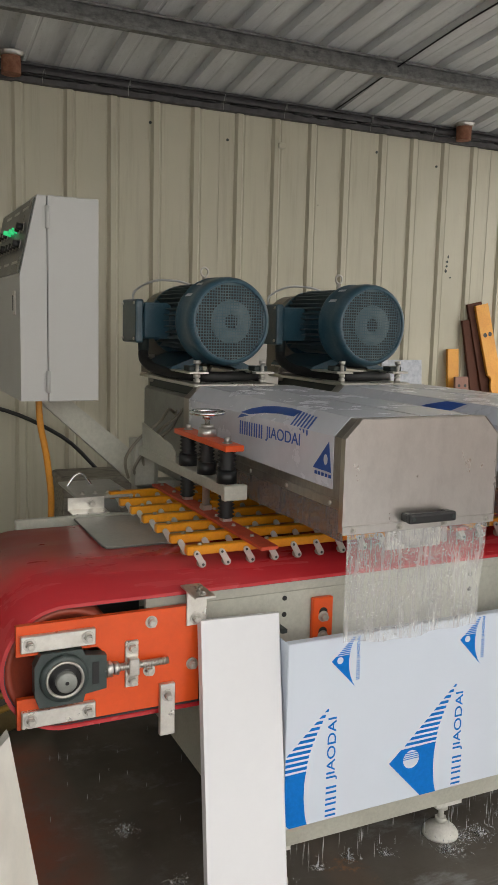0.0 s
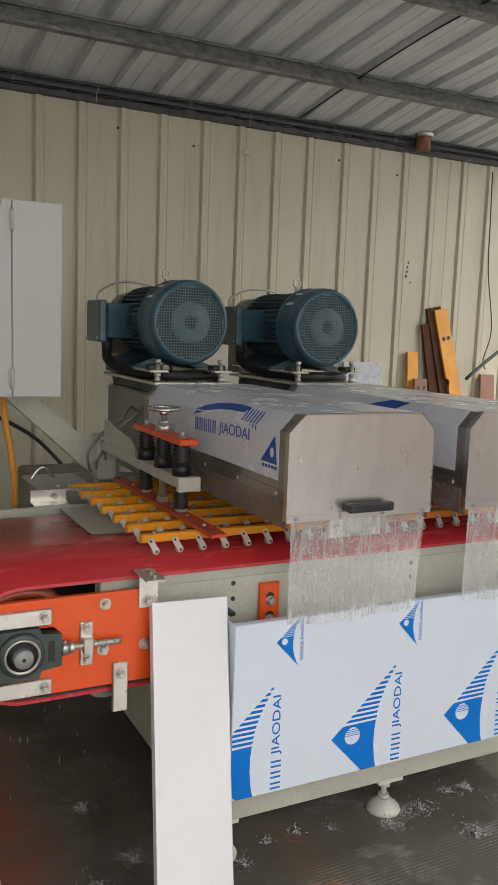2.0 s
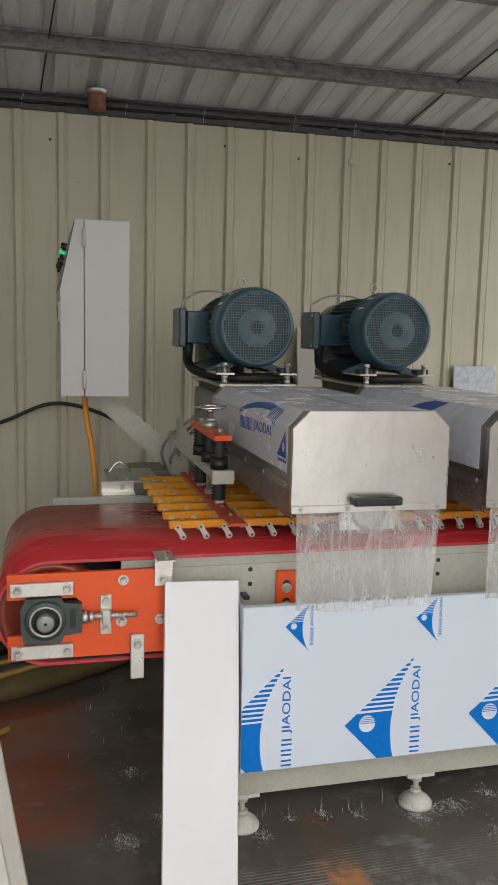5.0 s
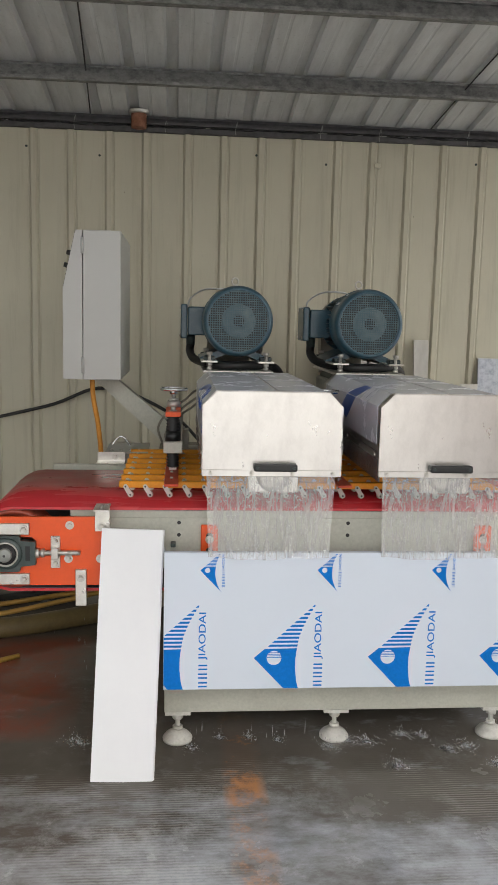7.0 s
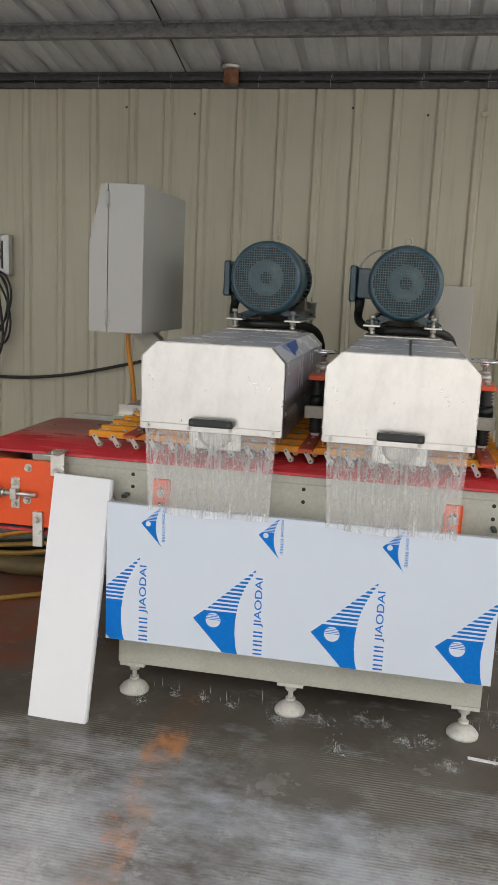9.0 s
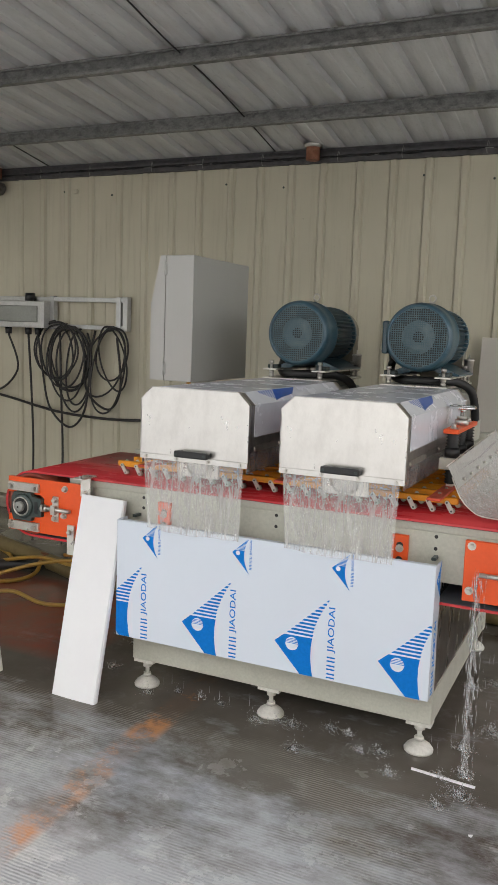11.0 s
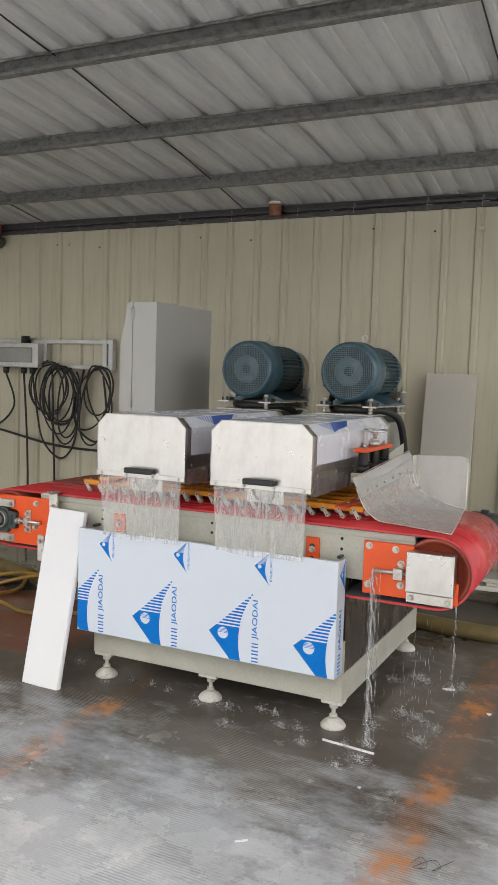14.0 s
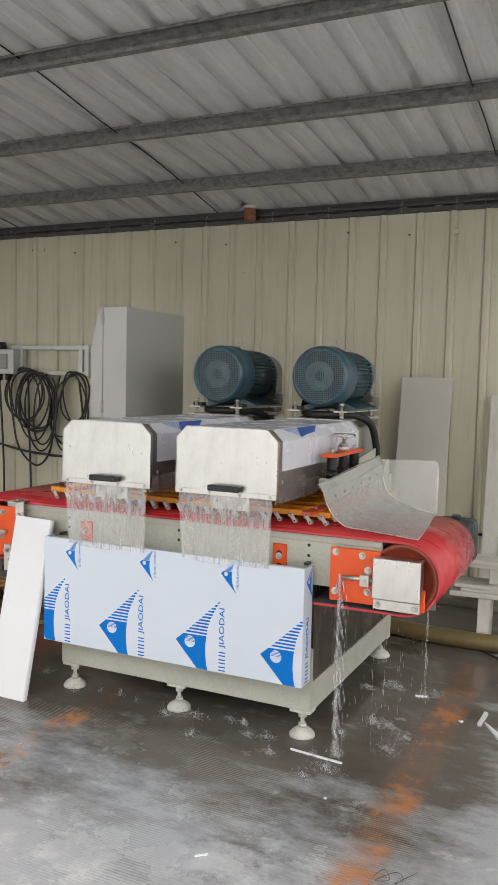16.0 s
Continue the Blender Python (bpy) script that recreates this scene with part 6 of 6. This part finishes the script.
def build_clutter():
    # stone offcuts and sticks on the floor
    def chip(pts, h, label):
        solid("stone_offcut", prism(B(), pts, "z", 0.0, h), "white_slab", (*pts[0], 0), label, "offcut", "stone offcuts")
    chip([(2.225, 1.763), (2.226, 1.753), (2.46, 1.730), (2.461, 1.740)], 0.006, "thin white stone strip on the wet floor")
    chip([(2.886, 2.392), (2.904, 2.386), (2.912, 2.545), (2.893, 2.556)], 0.010, "slim white stone chip on the floor")
    chip([(2.915, 2.432), (2.924, 2.410), (2.995, 2.275), (3.030, 2.262), (3.004, 2.318)], 0.010, "white pointed stone chip on the floor")
    chip([(2.80, 2.40), (2.815, 2.385), (2.822, 2.405)], 0.006, "tiny stone chip on the floor")
    chip([(2.545, 2.612), (2.560, 2.600), (2.608, 2.612), (2.598, 2.630)], 0.006, "flat pale stone flake on the wet floor")
    chip([(2.245, 0.888), (2.249, 0.880), (2.283, 0.911), (2.279, 0.918)], 0.003, "slim pale stone shard on the dusty floor")
    chip([(2.490, 1.436), (2.500, 1.430), (2.503, 1.442)], 0.005, "stone crumb on the wet floor")
    pts = [(2.80, 1.05, 0.002), (2.82, 1.10, 0.002), (2.85, 1.05, 0.003), (2.81, 1.03, 0.002), (2.86, 1.10, 0.003), (2.89, 1.07, 0.002), (2.87, 1.04, 0.003), (2.92, 1.13, 0.002)]
    solid("wire_scrap", tube(B(), pts, 0.0008, 6, 6), "cable_black", pts[0], "scrap of thin dark wire on the floor", "wire")
    # thick hoses on the floor behind
    solid("suction_hose", tube(B(), [(1.9, 3.62, 0.05), (2.4, 3.52, 0.05), (2.9, 3.52, 0.05), (3.6, 3.6, 0.05), (4.4, 3.7, 0.05)], 0.05, 14, 6), "hose_ochre", (2.4, 3.5, 0.05), "thick ochre suction hose on the wet floor", "hose")
    solid("suction_hose", tube(B(), [(-1.6, 3.5, 0.05), (-0.6, 3.15, 0.05), (0.0, 2.95, 0.05), (0.45, 3.1, 0.05), (0.9, 3.4, 0.05)], 0.05, 14, 6), "hose_ochre", (0, 2.95, 0.05), "thick ochre suction hose under the belt", "hose")
    solid("floor_cable", tube(B(), [(2.30, 3.76, 0.006), (2.373, 3.728, 0.006), (2.542, 3.643, 0.006), (2.74, 3.467, 0.006), (3.0, 3.32, 0.006), (3.5, 3.35, 0.006)], 0.006, 6, 6), "cable_black", (2.6, 3.3, 0), "thin black cable on the wet floor", "cable")
    for k, (a, b, c) in enumerate((((-0.9, 3.0, 0.012), (0.1, 2.75, 0.19), (0.8, 2.9, 0.30)), ((-0.7, 2.7, 0.012), (0.2, 2.85, 0.22), (0.9, 3.0, 0.28)), ((-0.5, 2.45, 0.012), (-0.05, 2.52, 0.013), (0.25, 2.7, 0.012)))):
        mid = tuple((u + w) / 2 + (0.05 if i == 2 else 0) for i, (u, w) in enumerate(zip(a, b)))
        solid("yellow_hose", tube(B(), [a, mid, b, c], 0.012, 8, 8), "hose_yellow", a, "yellow water hose lying under the conveyor", "hose", "yellow hoses")
    # black water pipe with brass taps, and the hoses that leave it
    m = thing("water_manifold", (-0.5, 3.05, 0), "black water pipe with brass taps on the floor", "pipe")
    part("pipe", tube(B(), [(-1.6, 2.60, 0.035), (-0.8, 2.92, 0.035), (-0.3, 3.25, 0.035), (0.4, 3.6, 0.035)], 0.034, 12, 5), "cable_black", m)
    for x, y in ((-0.53, 3.10), (-0.37, 3.21), (-0.8, 2.92)):
        bm = cyl(B(), (x, y, 0.06), (x, y, 0.10), 0.014, seg=10)
        cyl(bm, (x, y, 0.085), (x + 0.03, y - 0.08, 0.075), 0.012, seg=10)
        box(bm, x - 0.03, x + 0.03, y - 0.006, y + 0.006, 0.10, 0.108, 0.002)
        part("tap", bm, "rust", m, "worn brass tap")
    for pts in ([(-0.50, 3.02, 0.075), (-0.46, 2.92, 0.03), (-0.50, 2.78, 0.014), (-0.75, 2.62, 0.013), (-1.4, 2.45, 0.013)], [(-0.34, 3.13, 0.075), (-0.30, 3.05, 0.03), (-0.2, 3.0, 0.014), (0.1, 3.02, 0.013), (0.35, 3.12, 0.013)], [(-0.77, 2.84, 0.075), (-0.75, 2.9, 0.05), (-0.9, 3.2, 0.013), (-1.5, 3.5, 0.013)]):
        solid("yellow_hose", tube(B(), pts, 0.013, 8, 6), "hose_yellow", pts[0], "yellow water hose leaving the black pipe", "hose", "yellow hoses")
    # foam block behind the feed end
    solid("rubble_block", box(B(), 0.86, 1.24, 4.0, 4.3, 0.0, 0.80, 0.02, 2), "foam", (1.0, 4.1, 0), "rough greyish stack of packing by the wall", "block")
    # hoses that loop behind the first adjusting beam
    for dx, dz in ((0.0, 0.0), (0.035, -0.035), (0.07, 0.02)):
        pts = [(0.90 + dx, 3.02, 0.98), (0.88 + dx, 2.99, 1.06 + dz), (0.93 + dx, 2.97, 1.14 + dz), (1.01 + dx, 2.97, 1.20 + dz), (1.06 + dx, 3.02, 1.24 + dz), (1.10, 3.06, 1.22)]
        solid("rear_hose", tube(B(), pts, 0.006, 8, 5), "dull_taupe", pts[0], "thin taupe hose looping up to a spindle head", "hose", "rear hoses")
    # cable along the wall
    pts = [(-4.0, 4.46, 1.25), (-2.2, 4.46, 0.99), (-1.4, 4.46, 0.86), (-0.6, 4.46, 0.86), (0.1, 4.46, 1.0), (0.5, 4.44, 1.13), (0.95, 4.44, 0.95), (1.4, 4.44, 0.55), (2.1, 4.46, 0.52), (3.3, 4.46, 0.52), (4.9, 4.46, 0.5)]
    solid("wall_cable", tube(B(), pts, 0.011, 8, 8), "cable_black", (0, 4.46, 1.0), "black power cable sagging along the wall", "cable")
    solid("hanging_wire", tube(B(), [(4.17, 4.47, 2.72), (4.185, 4.47, 2.35), (4.19, 4.46, 2.03), (4.25, 4.45, 1.63), (4.185, 4.44, 1.41), (4.21, 4.44, 1.34)], 0.0038, 6, 8), "cable_black", (4.17, 4.47, 2.7), "thin black wire hanging down the wall", "wire")
    solid("steel_rod", tube(B(), [(3.97, 4.36, 1.275), (4.35, 4.44, 1.485), (4.98, 4.49, 1.83)], 0.013, 8, 3), "dark_iron", (4.3, 4.4, 1.4), "thin dark rod leaning over the boards", "rod")


build_clutter()


def build_socket():
    s = thing("socket_rail", (-1.4, 4.5, 1.56), "galvanised rail with grey socket box on the wall", "socket box")
    y = 4.508
    for z in (1.795, 1.575):
        part("rail", box(B(), -2.5, -0.82, y - 0.05, y, z - 0.018, z + 0.018, 0.003), "conduit_white", s)
    for x in (-0.895, -0.832, -1.55, -2.3):
        part("upright", box(B(), x - 0.022, x + 0.022, y - 0.055, y, 1.55, 1.82, 0.003), "conduit_white", s)
    b = part("box", box(B(), -2.08, -1.56, y - 0.14, y - 0.05, 1.555, 1.775, 0.008, 2), "conduit_white", s, "grey socket box")
    part("lid", box(B(), -2.05, -1.62, y - 0.152, y - 0.14, 1.60, 1.735, 0.006), "grey_steel", b)
    part("plug", cyl(B(), (-1.74, y - 0.09, 1.775), (-1.74, y - 0.09, 1.84), 0.045, 0.04, 14), "black_plastic", b)
    for x in (-1.97, -1.76, -1.66):
        part("plug", cyl(B(), (x, y - 0.09, 1.555), (x, y - 0.09, 1.50), 0.03, 0.026, 12), "black_plastic", b)
    rnd = random.Random(11)
    # two coils of cable hung over the rail: a thick round one and a loose one with crossing turns
    def turns(loops, wobble):
        pts = []
        for w, (cx, cz, rx, rz, lean) in enumerate(loops):
            for k in range(14):
                a = 2 * math.pi * k / 14 + math.pi / 2
                grow = 1 + wobble * math.sin(2 * a + w * 1.9)
                u, v = rx * grow * math.cos(a), rz * math.sin(a)
                pts.append((cx + u + lean * v, y - 0.062 - 0.011 * (w % 4) - 0.006 * math.sin(a + w), cz + v))
        return pts
    thick = [(-1.50, 1.385, 0.20, 0.235, 0.0), (-1.49, 1.38, 0.215, 0.23, 0.05), (-1.47, 1.36, 0.17, 0.225, -0.04), (-1.38, 1.335, 0.19, 0.26, 0.06), (-1.355, 1.31, 0.20, 0.255, 0.0),
             (-1.35, 1.33, 0.185, 0.25, -0.05), (-1.34, 1.31, 0.20, 0.26, 0.03), (-1.36, 1.27, 0.17, 0.30, 0.0), (-1.33, 1.215, 0.16, 0.335, -0.06), (-1.26, 1.25, 0.13, 0.31, 0.08)]
    loose = [(-0.945, 1.37, 0.15, 0.215, 0.10), (-0.93, 1.33, 0.12, 0.255, -0.22), (-1.0, 1.29, 0.19, 0.27, 0.30), (-0.96, 1.23, 0.16, 0.34, 0.12)]
    for cx, loops in ((-1.4, thick), (-0.95, loose)):
        solid("cable_coil", tube(B(), turns(loops, 0.06), 0.0080, 6, 3), "cable_black", (cx, y - 0.06, 1.6), "coil of black cable hung over the wall rail", "cable", "cable coils")
    for pts in ([(-1.66, y - 0.09, 1.50), (-1.62, y - 0.08, 1.2), (-1.55, y - 0.07, 0.9), (-1.35, y - 0.07, 0.75), (-1.2, y - 0.07, 0.9), (-1.15, y - 0.07, 1.25)],
                [(-1.76, y - 0.09, 1.50), (-1.75, y - 0.06, 1.0), (-1.74, y - 0.05, 0.5), (-1.72, y - 0.10, 0.012)],
                [(-1.97, y - 0.09, 1.50), (-1.9, y - 0.06, 1.2), (-2.2, y - 0.05, 1.0), (-2.7, y - 0.05, 1.2)],
                [(-1.46, y - 0.06, 1.56), (-1.45, y - 0.05, 1.0), (-1.44, y - 0.04, 0.5), (-1.42, y - 0.1, 0.012)],
                [(-1.1, y - 0.07, 1.55), (-1.2, y - 0.06, 1.1), (-0.98, y - 0.06, 0.92), (-0.86, y - 0.06, 1.1), (-0.9, y - 0.06, 1.5)]):
        solid("hanging_cable", tube(B(), pts, 0.0095, 6, 6), "cable_black", pts[0], "black cable hanging from the wall rail", "cable", "hanging cables")


build_socket()


# ---- water ----
def streaks(rnd, count, place, z_lo, z_hi, period, w, ln):
    """Falling drops and threads whose pattern repeats upwards every period."""
    bm = B()
    for k in range(count):
        x, y = place(rnd)
        z = rnd.random() * period
        r, h = w * (0.5 + rnd.random()), ln * (0.4 + rnd.random())
        zz = z_lo + z
        while zz < z_hi:
            top, bot = bm.verts.new((x, y, zz + h)), bm.verts.new((x, y, zz - h * 0.7))
            ring = [bm.verts.new((x + r * math.cos(a), y + r * math.sin(a), zz)) for a in (0, 1.257, 2.513, 3.77, 5.027)]
            for i in range(5):
                bm.faces.new((ring[i], ring[(i + 1) % 5], top)).smooth = True
                bm.faces.new((ring[(i + 1) % 5], ring[i], bot)).smooth = True
            zz += period
    return bm


FALLS = []


TRX, TRY = 2.59, 2.62


def build_water():
    specs = [
        ("falling_water", 34, lambda r: (2.405 + r.gauss(0, 0.008) * (1 if r.random() < 0.7 else 2.5), 1.803 + r.gauss(0, 0.006)), 0.85, 0.10, 0.0021, 0.036, "stream of water running off the orange end plate"),
        ("falling_water", 26, lambda r: (TRX + r.gauss(0, 0.003), TRY + r.gauss(0, 0.003)), 0.62, 0.20, 0.0014, 0.034, "thin trickle of water off the discharge drum"),
        ("falling_water", 9, lambda r: (2.56 + r.gauss(0, 0.006), 1.86 + r.gauss(0, 0.05)), 0.60, 0.20, 0.0010, 0.022, "drips of water under the red belt"),
        ("falling_water", 34, lambda r: (2.30 + r.uniform(0, 0.35), 1.95 + r.uniform(0, 0.6)), 0.60, 0.20, 0.0008, 0.026, "drips of water under the discharge end"),
        ("falling_water", 60, lambda r: (1.02 + r.uniform(0, 0.5), 1.88 + r.uniform(0, 0.1)), 0.125, 0.20, 0.0011, 0.040, "drips of water under the machine tray"),
        ("falling_water", 110, lambda r: (1.60 + r.uniform(0, 0.58), 1.876 + r.uniform(0, 0.05)), 0.122, 0.20, 0.0013, 0.045, "curtain of drips under the machine tray"),
        ("falling_water", 20, lambda r: (2.24 + r.uniform(0, 0.10), 1.87 + r.uniform(0, 0.3)), 0.13, 0.20, 0.0012, 0.042, "drips of water at the tray's corner"),
        ("falling_water", 14, lambda r: (0.45 + r.uniform(0, 0.4), 2.2 + r.uniform(0, 0.5)), 0.60, 0.20, 0.0009, 0.016, "drips of water under the feed end"),
    ]
    for i, (nm, n, place, top, period, w, ln, label) in enumerate(specs):
        rnd = random.Random(40 + i)
        bm = streaks(rnd, n, place, -0.22, top, period, w, ln)
        x, y = place(random.Random(1))
        FALLS.append((solid(nm, bm, "water_drop" if i > 2 else "water_fall", (x, y, 0.0), label, "water", "falling water", "stuff"), (x, y), period, 1.5 + 0.1 * i))
    # splash crowns where the water lands
    spots = [(2.42, 1.66, 0.075, 34), (2.36, 1.56, 0.045, 16), (2.41, 1.80, 0.05, 20), (2.33, 1.75, 0.04, 14), (TRX, TRY, 0.05, 18), (0.62, 1.9, 0.07, 24), (0.68, 2.30, 0.05, 16), (0.75, 2.0, 0.045, 12), (0.86, 1.7, 0.03, 8)]
    place = random.Random(5)
    spots += [(1.56 + 0.075 * k, place.uniform(1.68, 1.93), place.uniform(0.035, 0.075), 16) for k in range(9)]
    spots += [(1.04 + 0.11 * k, place.uniform(1.80, 1.95), place.uniform(0.025, 0.045), 9) for k in range(4)]
    spots += [(place.uniform(2.30, 2.78), place.uniform(1.95, 2.70), place.uniform(0.04, 0.085), 20) for k in range(10)]
    for i, (x, y, r, n) in enumerate(spots):
        rnd = random.Random(90 + i)
        bm = B()
        # churned water: short wavelets that thin out from the middle, and drops thrown up among them
        def lump(px, py, pz, lx, ly, lz, turn, lean):
            c, d = math.cos(turn), math.sin(turn)
            at = ((lean * c, lean * d, lz), (lx * c, lx * d, 0), (-ly * d, ly * c, 0), (-lx * c, -lx * d, 0), (ly * d, -ly * c, 0), (0, 0, -lz * 0.5))
            v = [bm.verts.new((px + u, py + w, pz + h)) for u, w, h in at]
            for e in range(4):
                bm.faces.new((v[1 + e], v[1 + (e + 1) % 4], v[0])).smooth = True
                bm.faces.new((v[1 + (e + 1) % 4], v[1 + e], v[5])).smooth = True
        for k in range(n * 7):
            a, d = rnd.uniform(0, 6.283), abs(rnd.gauss(0, 0.62)) * r
            q = rnd.uniform(0.003, 0.0115) * max(0.35, 1 - 0.4 * d / r)
            lump(x + d * math.cos(a), y + 0.75 * d * math.sin(a), 0.0004, q * rnd.uniform(0.9, 2.2), q * 0.55, q * rnd.uniform(0.15, 0.5), a + 1.57 + rnd.gauss(0, 0.6), 0.0)
        flat_faces = len(bm.faces)
        for k in range(n * 4):
            a, d = rnd.uniform(0, 6.283), abs(rnd.gauss(0, 0.5)) * r
            q = 0.0007 + 0.0016 * rnd.random() ** 2
            lump(x + d * math.cos(a), y + 0.75 * d * math.sin(a), abs(rnd.gauss(0.0, 0.014)), q, q, q * (1 + 4 * rnd.random() ** 3), a, 0.5 * q)
        bm.faces.ensure_lookup_table()
        for fc in bm.faces[flat_faces:]:
            fc.material_index = 1
        FALLS.append((solid("splash", bm, "water_splash", (x, y, 0), "splash and ripples of water on the wet floor", "water", "splashes", "stuff"), (x, y), 0, i))
        FALLS[-1][0].data.materials.append(MATS["water_spray"])


build_water()


# ---- what moves ----
def motions():
    for ob, (x, y), period, v in FALLS:
        if period:
            rows = [(k / 30, pose(x, y, -((v * k / 30) % period))) for k in range(481)]
        else:
            rows = []
            for k in range(161):
                a = 37.0 * ((k * (v + 2)) % 5) - 70 + 11 * math.sin(k * 1.3 + v)
                rows.append((k / 10, pose(x, y, 0.0015 + 0.001 * math.sin(k * 2.1 + v), 0, 0, a * 0.5)))
        walk(ob, rows)
    for t in TILE:
        o = ORIGIN[t]
        walk(t, [(2.0 * k, pose(o.x + 0.082 * k, o.y, o.z)) for k in range(9)])
    for d in DRUMS:
        axis = d.location.copy()
        walk(d, [(2.0 * k, Matrix.Translation(axis) @ Matrix.Rotation(radians(30.8 * k), 4, "Y")) for k in range(9)])


motions()
